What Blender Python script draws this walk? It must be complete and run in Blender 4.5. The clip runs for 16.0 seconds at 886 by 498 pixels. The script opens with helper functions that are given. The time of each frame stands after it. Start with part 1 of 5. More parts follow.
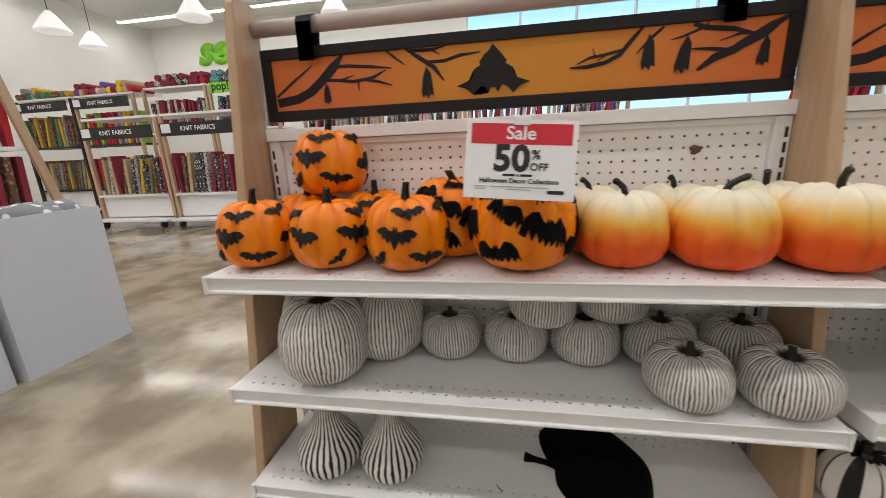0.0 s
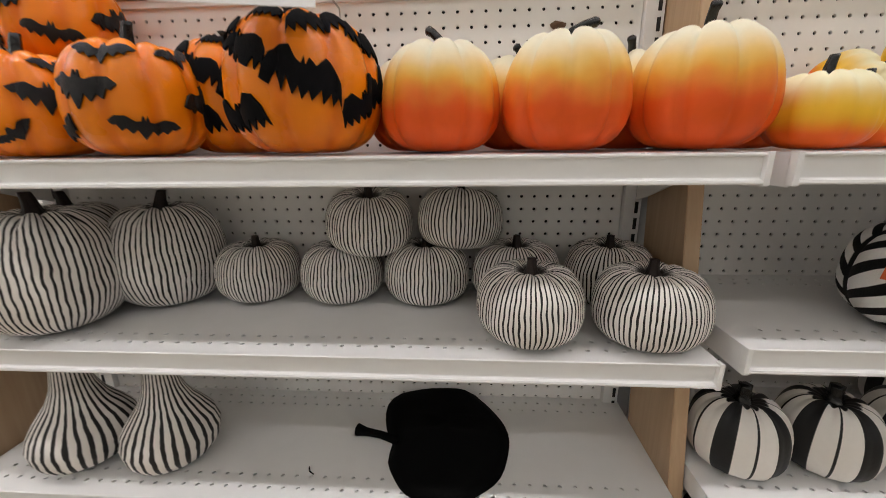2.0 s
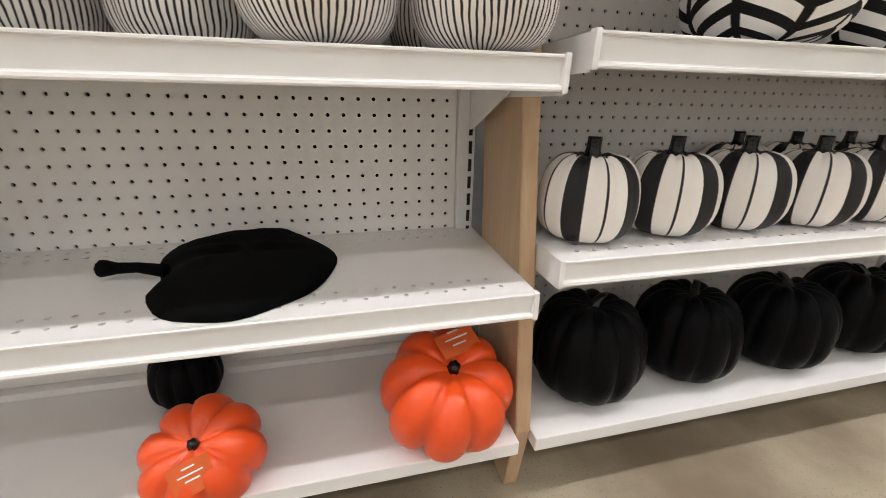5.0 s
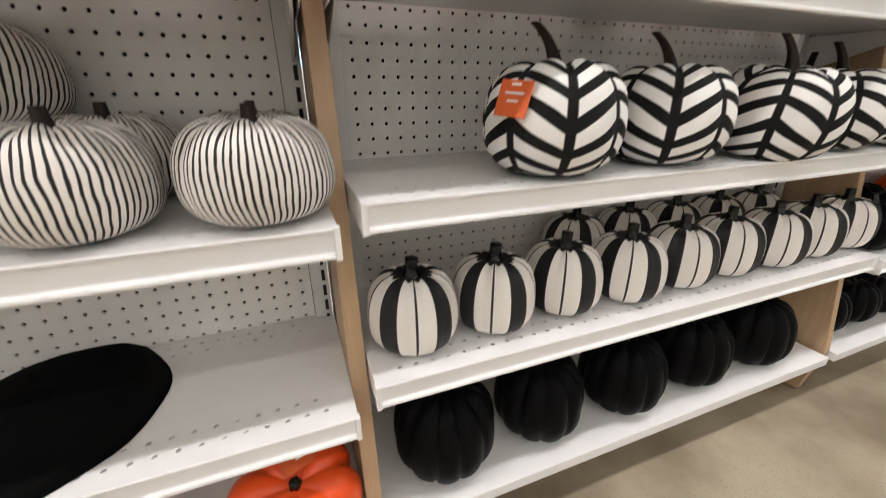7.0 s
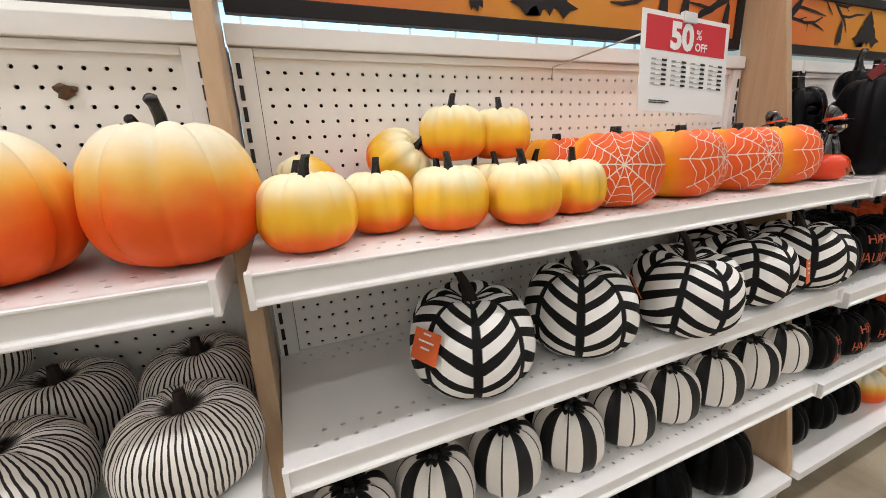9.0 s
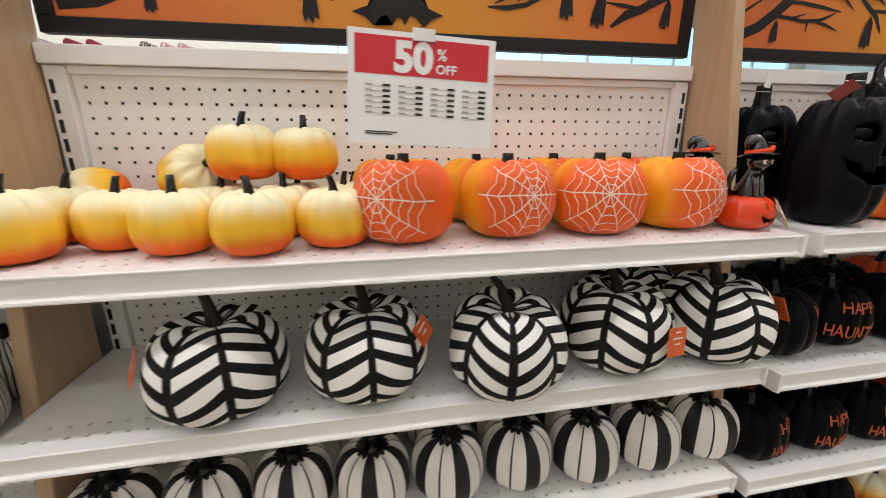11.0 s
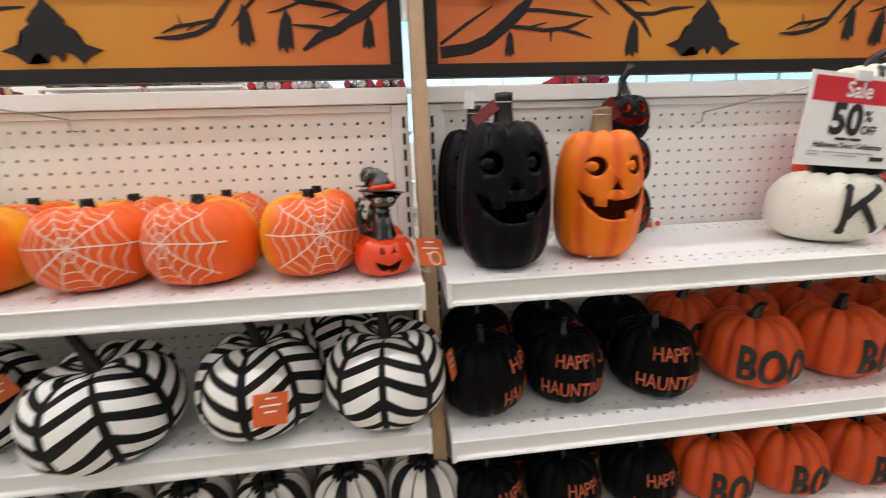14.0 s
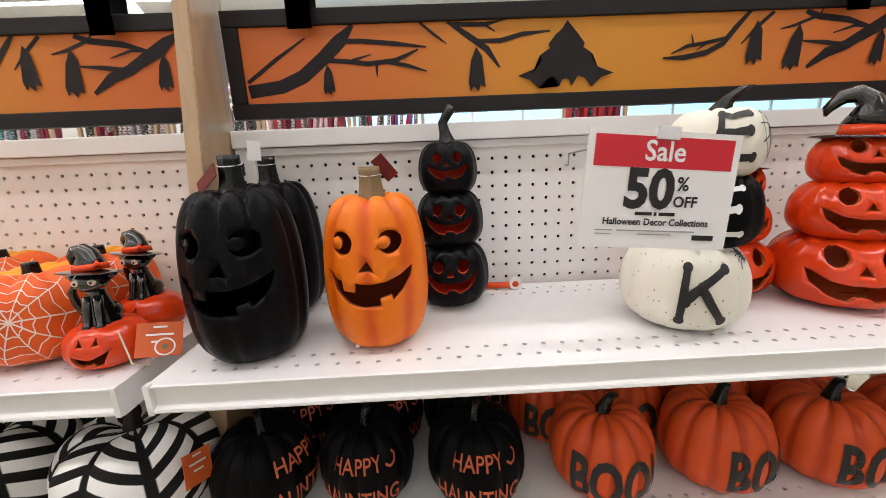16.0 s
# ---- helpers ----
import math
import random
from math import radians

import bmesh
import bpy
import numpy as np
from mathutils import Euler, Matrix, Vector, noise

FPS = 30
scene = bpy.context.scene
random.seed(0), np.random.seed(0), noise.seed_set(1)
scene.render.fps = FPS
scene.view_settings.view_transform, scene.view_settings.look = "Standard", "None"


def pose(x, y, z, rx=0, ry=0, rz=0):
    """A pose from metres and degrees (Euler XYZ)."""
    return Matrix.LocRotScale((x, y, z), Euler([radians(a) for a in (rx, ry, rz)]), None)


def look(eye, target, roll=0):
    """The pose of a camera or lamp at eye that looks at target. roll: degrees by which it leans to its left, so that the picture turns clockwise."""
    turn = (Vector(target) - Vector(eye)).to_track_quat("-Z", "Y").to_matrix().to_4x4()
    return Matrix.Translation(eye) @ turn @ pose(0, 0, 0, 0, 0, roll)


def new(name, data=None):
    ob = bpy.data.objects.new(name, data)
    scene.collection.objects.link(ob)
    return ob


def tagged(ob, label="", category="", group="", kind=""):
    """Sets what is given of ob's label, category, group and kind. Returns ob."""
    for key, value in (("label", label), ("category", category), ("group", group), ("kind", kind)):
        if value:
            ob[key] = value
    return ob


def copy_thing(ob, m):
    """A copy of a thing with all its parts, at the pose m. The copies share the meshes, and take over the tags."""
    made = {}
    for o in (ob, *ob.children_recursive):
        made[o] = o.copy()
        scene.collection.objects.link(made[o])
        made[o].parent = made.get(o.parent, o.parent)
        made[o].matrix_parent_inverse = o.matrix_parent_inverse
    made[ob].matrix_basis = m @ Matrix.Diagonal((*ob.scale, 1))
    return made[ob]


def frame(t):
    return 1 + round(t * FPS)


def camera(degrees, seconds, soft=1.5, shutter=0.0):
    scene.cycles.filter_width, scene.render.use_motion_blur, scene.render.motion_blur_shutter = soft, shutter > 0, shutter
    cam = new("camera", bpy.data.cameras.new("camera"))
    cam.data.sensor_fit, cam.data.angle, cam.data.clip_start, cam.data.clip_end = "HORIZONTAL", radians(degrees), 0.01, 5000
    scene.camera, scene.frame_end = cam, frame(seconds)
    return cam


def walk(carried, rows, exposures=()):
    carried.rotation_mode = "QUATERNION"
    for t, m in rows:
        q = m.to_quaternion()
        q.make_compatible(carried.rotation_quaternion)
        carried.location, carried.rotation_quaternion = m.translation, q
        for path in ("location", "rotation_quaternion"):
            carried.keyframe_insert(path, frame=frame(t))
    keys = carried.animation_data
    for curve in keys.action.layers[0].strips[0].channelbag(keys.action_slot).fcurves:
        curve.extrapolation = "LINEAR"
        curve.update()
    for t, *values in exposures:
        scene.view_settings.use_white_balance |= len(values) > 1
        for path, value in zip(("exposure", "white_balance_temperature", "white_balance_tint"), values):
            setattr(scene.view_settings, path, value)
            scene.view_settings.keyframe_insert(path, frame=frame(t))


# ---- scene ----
cam = camera(98.0, 16.0, soft=0.85, shutter=0.3)
PATH = [
    (0, (0.082, -0.671, 1.193), (-0.263, 1.235, 0.692), -2.6),
    (0.5, (0.227, -0.682, 1.186), (-0.111, 1.218, 0.662), -2.4),
    (0.7, (0.237, -0.696, 1.174), (-0.06, 1.208, 0.638), -2.3),
    (1, (0.3, -0.681, 1.137), (-0.036, 1.213, 0.587), -2.8),
    (1.5, (0.321, -0.563, 1.059), (0.086, 1.352, 0.533), -2.2),
    (2, (0.333, -0.467, 0.969), (0.211, 1.46, 0.446), -0.7),
    (2.5, (0.324, -0.423, 0.934), (0.242, 1.503, 0.401), -0.5),
    (3, (0.335, -0.421, 0.903), (0.302, 1.495, 0.333), -0.5),
    (3.5, (0.361, -0.411, 0.812), (0.421, 1.479, 0.159), -0.5),
    (4, (0.396, -0.396, 0.707), (0.582, 1.458, -0.02), -0.2),
    (4.2, (0.407, -0.395, 0.664), (0.648, 1.464, -0.032), 0.1),
    (6.3, (0.545, -0.383, 0.626), (1.207, 1.35, -0.12), 0.4),
    (6.5, (0.569, -0.387, 0.657), (1.247, 1.348, -0.071), 0.1),
    (7, (0.636, -0.401, 0.819), (1.304, 1.326, 0.062), -0.2),
    (7.5, (0.677, -0.373, 0.937), (1.428, 1.356, 0.268), -0.1),
    (8, (0.68, -0.359, 0.994), (1.544, 1.37, 0.481), -1.0),
    (8.2, (0.681, -0.363, 1.013), (1.555, 1.364, 0.511), -1.9),
    (10.3, (0.996, -0.527, 1.109), (1.425, 1.352, 0.576), -1.6),
    (10.5, (1.047, -0.535, 1.111), (1.458, 1.349, 0.58), -1.2),
    (11, (1.227, -0.501, 1.103), (1.572, 1.396, 0.574), -0.2),
    (11.5, (1.395, -0.488, 1.108), (1.57, 1.431, 0.572), 0.1),
    (12, (1.536, -0.501, 1.106), (1.552, 1.425, 0.567), -0.4),
    (12.5, (1.642, -0.513, 1.123), (1.506, 1.411, 0.594), -1.0),
    (13, (1.712, -0.515, 1.124), (1.49, 1.407, 0.618), -1.7),
    (13.5, (1.778, -0.529, 1.111), (1.664, 1.408, 0.625), -2.1),
    (14, (1.901, -0.515, 1.132), (2.091, 1.418, 0.655), -2.1),
    (14.5, (2.038, -0.452, 1.178), (2.414, 1.452, 0.698), -1.3),
    (15, (2.152, -0.4, 1.183), (2.511, 1.51, 0.711), -0.8),
    (15.5, (2.222, -0.394, 1.19), (2.442, 1.539, 0.724), -1.4),
    (16, (2.302, -0.416, 1.202), (2.346, 1.53, 0.742), -2.4),
]
EXPOSURES = [(0, -0.68), (1.5, -0.66), (2.5, -0.37), (3.5, -0.02), (6.5, 0.05), (7.5, 0.0), (8.2, -0.12), (10.5, -0.34), (12.5, -0.32), (14.0, -0.24), (16.0, -0.22)]
walk(cam, [(t, look(eye, target, roll)) for t, eye, target, roll in PATH], EXPOSURES)

# ---- light: the store's ceiling strips and its front windows ----
world = bpy.data.worlds.new("world")
scene.world = world
world.use_nodes = True
sky = world.node_tree.nodes.new("ShaderNodeTexSky")
sky.sky_type, sky.sun_disc, sky.sun_elevation, sky.sun_rotation = "NISHITA", False, radians(35), radians(200)
world.node_tree.links.new(sky.outputs[0], world.node_tree.nodes["Background"].inputs[0])
world.node_tree.nodes["Background"].inputs[1].default_value = 0.1

CEIL = 5.9
STRIPS = ((-7.2, 50), (-3.9, 120), (-0.9, 400), (1.7, 270), (5.0, 210), (8.5, 230), (11.4, 230))   # y and watts
for y, watts in STRIPS:
    lamp = bpy.data.lights.new("strip_light", "AREA")
    lamp.shape, lamp.size, lamp.size_y, lamp.energy, lamp.color = "RECTANGLE", 22.0, 0.22, watts, (1.0, 0.957, 0.975)
    ob = new("strip_light", lamp)
    ob.matrix_world = pose(-1.5, y, CEIL - 0.32, 0, 0, 0)
    tagged(ob, kind="structure")

# ---- materials ----
def mat(name, color, rough=0.6, metal=0.0, var=0.08, scale=30.0, bump=0.0, bscale=120.0, coat=0.0, emit=None, power=0.0, spec=0.5):
    m = bpy.data.materials.new(name)
    m.use_nodes = True
    nt = m.node_tree
    b = nt.nodes["Principled BSDF"]
    b.inputs["Base Color"].default_value = (*color, 1)
    b.inputs["Roughness"].default_value = rough
    b.inputs["Metallic"].default_value = metal
    b.inputs["Coat Weight"].default_value = coat
    b.inputs["Specular IOR Level"].default_value = spec
    b.inputs["Coat Roughness"].default_value = 0.08
    if emit:
        b.inputs["Emission Color"].default_value = (*emit, 1)
        b.inputs["Emission Strength"].default_value = power
    if var:
        shade(nt, b, None, color, var, scale, rough)
    if bump:
        add_bump(nt, b, bump, bscale)
    return m


def node(nt, kind, **inputs):
    n = nt.nodes.new(kind)
    for k, v in inputs.items():
        n.inputs[k].default_value = v
    return n


def calc(nt, op, a, b=0.0, c=None):
    n = nt.nodes.new("ShaderNodeMath")
    n.operation = op
    for i, v in enumerate((a, b) if c is None else (a, b, c)):
        if isinstance(v, (int, float)):
            n.inputs[i].default_value = v
        else:
            nt.links.new(v, n.inputs[i])
    return n.outputs[0]


def noise_out(nt, scale, detail=3.0, coord="Object", out=0):
    tc = nt.nodes.new("ShaderNodeTexCoord")
    n = node(nt, "ShaderNodeTexNoise", Scale=scale, Detail=detail)
    nt.links.new(tc.outputs[coord], n.inputs["Vector"])
    return n.outputs[out]


def mix(nt, fac, a, b, blend="MIX"):
    n = nt.nodes.new("ShaderNodeMix")
    n.data_type, n.blend_type = "RGBA", blend
    for i, v in ((0, fac), (6, a), (7, b)):
        if isinstance(v, (int, float)):
            n.inputs[i].default_value = v
        elif isinstance(v, tuple):
            n.inputs[i].default_value = (*v, 1)
        else:
            nt.links.new(v, n.inputs[i])
    return n.outputs[2]


def shade(nt, b, col, color, var, scale, rough):
    """Two scales of variation, grain and blotches, on a colour or a colour socket, and on the roughness."""
    base = col if col is not None else color
    fine = noise_out(nt, scale * 4)
    broad = noise_out(nt, scale * 0.35, 4.0)
    amount = calc(nt, "ADD", calc(nt, "MULTIPLY", fine, 0.5), calc(nt, "MULTIPLY", broad, 0.7))
    fac = calc(nt, "ADD", calc(nt, "MULTIPLY", calc(nt, "SUBTRACT", amount, 0.6), 2.2 * var), 1.0)
    g = nt.nodes.new("ShaderNodeCombineColor")
    for i in range(3):
        nt.links.new(fac, g.inputs[i])
    out = mix(nt, 1.0, base, g.outputs[0], "MULTIPLY")
    nt.links.new(out, b.inputs["Base Color"])
    r = calc(nt, "ADD", calc(nt, "MULTIPLY", calc(nt, "SUBTRACT", broad, 0.5), 0.25), rough)
    nt.links.new(r, b.inputs["Roughness"])


def add_bump(nt, b, strength, scale):
    bn = node(nt, "ShaderNodeBump", Strength=strength, Distance=0.002)
    nt.links.new(noise_out(nt, scale, 4.0), bn.inputs["Height"])
    nt.links.new(bn.outputs[0], b.inputs["Normal"])


def uv_mat(name, paint, rough=0.6, var=0.06, scale=30, bump=0.15, bscale=150, coat=0.0, spec=0.32):
    """A material whose colour comes from paint(nt, u, v): u goes round, v from base to top."""
    m = bpy.data.materials.new(name)
    m.use_nodes = True
    nt = m.node_tree
    b = nt.nodes["Principled BSDF"]
    uv = nt.nodes.new("ShaderNodeUVMap")
    s = nt.nodes.new("ShaderNodeSeparateXYZ")
    nt.links.new(uv.outputs[0], s.inputs[0])
    shade(nt, b, paint(nt, s.outputs[0], s.outputs[1]), None, var, scale, rough)
    b.inputs["Coat Weight"].default_value = coat
    b.inputs["Specular IOR Level"].default_value = spec
    b.inputs["Coat Roughness"].default_value = 0.1
    if bump:
        add_bump(nt, b, bump, bscale)
    return m


def soft_step(nt, x, at, width):
    n = nt.nodes.new("ShaderNodeMapRange")
    n.interpolation_type = "SMOOTHSTEP"
    nt.links.new(x, n.inputs[0])
    n.inputs[1].default_value, n.inputs[2].default_value = at - width, at + width
    return n.outputs[0]


def fine_stripes(count, duty, wobble):
    def paint(nt, u, v):
        n = calc(nt, "SUBTRACT", noise_out(nt, 22.0, 2.0), 0.5)
        w = calc(nt, "ADD", calc(nt, "MULTIPLY", u, count), calc(nt, "MULTIPLY", n, wobble))
        f = calc(nt, "ABSOLUTE", calc(nt, "SUBTRACT", calc(nt, "FRACT", w), 0.5))
        wide = calc(nt, "MULTIPLY", calc(nt, "ADD", calc(nt, "MULTIPLY", noise_out(nt, 60.0, 2.0), 0.9), 0.55), duty / 2)
        d = calc(nt, "SUBTRACT", f, wide)
        k = soft_step(nt, d, 0.0, 0.05)
        body = mix(nt, k, (0.014, 0.013, 0.013), (0.80, 0.76, 0.72))
        return mix(nt, soft_step(nt, v, 0.955, 0.015), body, (0.02, 0.014, 0.012))
    return paint


def wide_stripes(nt, u, v):
    f = calc(nt, "FRACT", calc(nt, "ADD", calc(nt, "MULTIPLY", u, 5.0), 0.33))
    band = soft_step(nt, calc(nt, "ABSOLUTE", calc(nt, "SUBTRACT", f, 0.1667)), 0.1667, 0.01)
    line = soft_step(nt, calc(nt, "ABSOLUTE", calc(nt, "SUBTRACT", f, 0.6667)), 0.022, 0.008)
    rays = calc(nt, "MULTIPLY", calc(nt, "ABSOLUTE", calc(nt, "SINE", calc(nt, "MULTIPLY", u, math.pi * 15))), 0.03)
    cap = soft_step(nt, calc(nt, "ADD", v, rays), 0.93, 0.008)
    return mix(nt, cap, mix(nt, calc(nt, "MINIMUM", band, line), (0.012, 0.012, 0.013), (0.82, 0.785, 0.745)), (0.012, 0.011, 0.011))


def herringbone(nt, u, v):
    f = calc(nt, "FRACT", calc(nt, "ADD", calc(nt, "MULTIPLY", u, 4.0), 0.5))
    tri = calc(nt, "ABSOLUTE", calc(nt, "SUBTRACT", f, 0.5))
    slope = calc(nt, "ADD", calc(nt, "MULTIPLY", v, 7.4), calc(nt, "MULTIPLY", tri, -2.3))
    bars = calc(nt, "ABSOLUTE", calc(nt, "SUBTRACT", calc(nt, "FRACT", slope), 0.5))
    k = soft_step(nt, bars, 0.225, 0.02)
    seam = soft_step(nt, calc(nt, "MINIMUM", tri, calc(nt, "SUBTRACT", 0.508, tri)), 0.046, 0.008)
    return mix(nt, calc(nt, "MINIMUM", k, seam), (0.006, 0.006, 0.006), (0.86, 0.85, 0.83))


def ombre(low, mid, top, a=0.36, b=0.66):
    def paint(nt, u, v):
        n = calc(nt, "MULTIPLY", calc(nt, "SUBTRACT", noise_out(nt, 16.0, 2.0), 0.5), 0.16)
        w = calc(nt, "ADD", v, n)
        first = mix(nt, soft_step(nt, w, a, 0.10), low, mid)
        return mix(nt, soft_step(nt, w, b, 0.13), first, top)
    return paint


def two_sided(nt, u, v):
    f = calc(nt, "ABSOLUTE", calc(nt, "SUBTRACT", u, 0.565))
    n = calc(nt, "MULTIPLY", calc(nt, "SUBTRACT", noise_out(nt, 20.0, 2.0), 0.5), 0.09)
    return mix(nt, soft_step(nt, calc(nt, "ADD", f, n), 0.235, 0.05), (0.80, 0.115, 0.012), (0.84, 0.34, 0.012))


# a fills the grooves between ribs: crease shade mixed into the skin colour b
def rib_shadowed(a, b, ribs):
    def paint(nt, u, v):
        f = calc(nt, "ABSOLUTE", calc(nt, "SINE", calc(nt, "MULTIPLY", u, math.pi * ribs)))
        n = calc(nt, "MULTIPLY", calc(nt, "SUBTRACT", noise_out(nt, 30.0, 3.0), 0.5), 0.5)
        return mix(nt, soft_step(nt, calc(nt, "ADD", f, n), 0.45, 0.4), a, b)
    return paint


WHITE_STEEL = mat("white_powder_coated_steel", (0.82, 0.815, 0.81), 0.38, 0, 0.05, 8, 0.04, 400)
PANEL_WHITE = mat("white_painted_hardboard", (0.86, 0.845, 0.825), 0.5, 0, 0.05, 6, 0.05, 300)
DARK_STEEL = mat("slotted_grey_steel", (0.45, 0.46, 0.48), 0.4, 0.6, 0.1, 20)
# near-black colour standing in for the shade in holes and slots
SHADE_BLACK = mat("slot_shadow", (0.02, 0.02, 0.02), 0.8, 0, 0)
BATS_BLACK = mat("black_felt", (0.004, 0.004, 0.005), 0.85, 0, 0.2, 60, 0.3, 500, spec=0.12)
GLITTER = mat("black_glitter_foam", (0.006, 0.006, 0.007), 0.5, 0, 0.4, 120, 0.8, 900, spec=0.3)
STEM_BLACK = mat("black_resin_stem", (0.004, 0.004, 0.004), 0.24, 0, 0.3, 60, 0.4, 180, spec=0.4)
STEM_BROWN = mat("dark_brown_stem", (0.020, 0.012, 0.010), 0.5, 0, 0.3, 60, 0.5, 180, spec=0.3)
STEM_TAN = mat("tan_resin_stem", (0.22, 0.15, 0.07), 0.5, 0, 0.3, 60, 0.5, 180)
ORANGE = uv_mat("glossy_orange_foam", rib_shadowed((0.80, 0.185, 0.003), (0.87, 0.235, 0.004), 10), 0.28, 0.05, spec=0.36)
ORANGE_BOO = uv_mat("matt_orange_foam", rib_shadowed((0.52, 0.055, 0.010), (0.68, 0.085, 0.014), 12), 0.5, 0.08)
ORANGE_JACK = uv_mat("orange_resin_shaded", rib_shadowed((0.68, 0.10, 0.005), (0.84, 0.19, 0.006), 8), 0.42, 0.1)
ORANGE_RED = mat("red_orange_foam", (0.80, 0.085, 0.012), 0.35, 0, 0.08, 30, 0.2, 150)
GLAZE = mat("glazed_orange_ceramic", (0.70, 0.050, 0.006), 0.17, 0, 0.12, 18, 0.05, 60, coat=0.12, spec=0.4)
GLAZE_BLACK = mat("glazed_black_ceramic", (0.008, 0.008, 0.008), 0.1, 0, 0.1, 20, 0, 60, coat=0.8)
BLACK_MATT = mat("black_matt_foam", (0.004, 0.004, 0.0045), 0.40, 0, 0.3, 30, 0.35, 140, spec=0.055)
BLACK_RESIN = mat("black_resin", (0.004, 0.004, 0.005), 0.30, 0, 0.35, 22, 0.4, 90, spec=0.085)
BLACK_VELVET = mat("black_velvet", (0.003, 0.003, 0.003), 0.95, 0, 0.2, 40, 0.3, 400, spec=0.08)
INSIDE_ORANGE = mat("orange_rim_paint", (0.80, 0.075, 0.02), 0.5, 0, 0.1, 40)
INSIDE_DARK = mat("orange_brown_inside", (0.42, 0.075, 0.020), 0.7, 0, 0.2, 40)
INSIDE_GLAZE = mat("pale_orange_glaze_rim", (0.72, 0.17, 0.05), 0.3, 0, 0.15, 40)
CREAM = mat("cream_speckled_foam", (0.79, 0.76, 0.66), 0.5, 0, 0.06, 30, 0.2, 120)
WHITE_PAINT = mat("white_paint_line", (0.84, 0.70, 0.60), 0.55, 0, 0.05, 60)
BLACK_PAINT = mat("black_lettering", (0.012, 0.012, 0.013), 0.5, 0, 0.1, 60)
RUST_PAINT = mat("rust_orange_lettering", (0.55, 0.11, 0.045), 0.6, 0, 0.35, 160)
OMBRE_BIG = uv_mat("ombre_cream_to_orange", ombre((0.80, 0.105, 0.010), (0.86, 0.50, 0.06), (0.80, 0.74, 0.56), 0.515, 0.655), 0.48, 0.07)
OMBRE_SMALL = uv_mat("ombre_yellow_to_orange", ombre((0.85, 0.135, 0.010), (0.88, 0.51, 0.03), (0.85, 0.79, 0.52), 0.39, 0.61), 0.42, 0.05)
WEB_ORANGE = uv_mat("orange_yellow_foam", two_sided, 0.48, 0.07)
FINE = uv_mat("off_white_thin_black_stripes", fine_stripes(68, 0.36, 1.3), 0.6, 0.08)
FINE_GOURD = uv_mat("off_white_black_gourd_stripes", fine_stripes(30, 0.42, 0.7), 0.55, 0.08)
WIDE = uv_mat("cream_wide_black_stripes", wide_stripes, 0.5, 0.06)
HERRING = uv_mat("black_white_herringbone_knit", herringbone, 0.9, 0.06, 60, 0.5, 600)
TAG_ORANGE = mat("orange_card_tag", (0.68, 0.12, 0.025), 0.5, 0, 0.05, 60)
TAG_RED = mat("dark_red_card_tag", (0.13, 0.009, 0.008), 0.5, 0, 0.05, 60, spec=0.25)
PAPER = mat("white_sign_paper", (0.84, 0.84, 0.85), 0.35, 0, 0.02, 20)
SIGN_RED = mat("red_sign_print", (0.62, 0.018, 0.035), 0.4, 0, 0.03, 20)
PRINT_GREY = mat("grey_print", (0.35, 0.35, 0.36), 0.5, 0, 0)
CLEAR = mat("clear_plastic_clip", (0.75, 0.76, 0.78), 0.12, 0, 0)
WIRE = mat("galvanised_wire", (0.55, 0.55, 0.55), 0.3, 0.9, 0.1, 60)
FRAME_DARK = mat("dark_charcoal_frame", (0.011, 0.009, 0.010), 0.5, 0, 0.15, 20, 0.1, 200, spec=0.3)
SILHOUETTE = mat("charcoal_silhouette_paint", (0.013, 0.010, 0.012), 0.55, 0, 0.1, 30, spec=0.3)
BAR_TAUPE = mat("taupe_painted_pole", (0.50, 0.42, 0.38), 0.5, 0, 0.08, 12, 0.1, 120)
TWINE = mat("natural_twine", (0.6, 0.5, 0.33), 0.9, 0, 0.1, 80)
CARTON = mat("pale_grey_carton", (0.57, 0.59, 0.63), 0.6, 0, 0.05, 3, 0.05, 100)
WALL_PAINT = mat("warm_white_wall_paint", (0.88, 0.87, 0.82), 0.7, 0, 0.04, 0.6, 0.05, 60)
CEIL_PAINT = mat("white_ceiling_paint", (0.86, 0.86, 0.84), 0.8, 0, 0.04, 1)
RACK_BLACK = mat("black_rack_steel", (0.02, 0.02, 0.022), 0.5, 0.2, 0.1, 20)
GREEN_SIGN = mat("lime_green_sign", (0.22, 0.62, 0.03), 0.45, 0, 0.04, 10)
TUBE = mat("lit_tube", (0.9, 0.9, 0.9), 0.5, 0, 0, emit=(1.0, 0.97, 0.93), power=9.0)
LAMP_WHITE = mat("white_lamp_shade", (0.85, 0.85, 0.85), 0.4, 0, 0, emit=(1, 0.98, 0.95), power=0.6)
DAY_GLASS = mat("daylit_window_distance", (0.5, 0.6, 0.7), 0.5, 0, 0, emit=(0.38, 0.74, 1.0), power=1.5)
RUBBER = mat("dark_caster_rubber", (0.03, 0.03, 0.032), 0.6, 0, 0.1, 60)

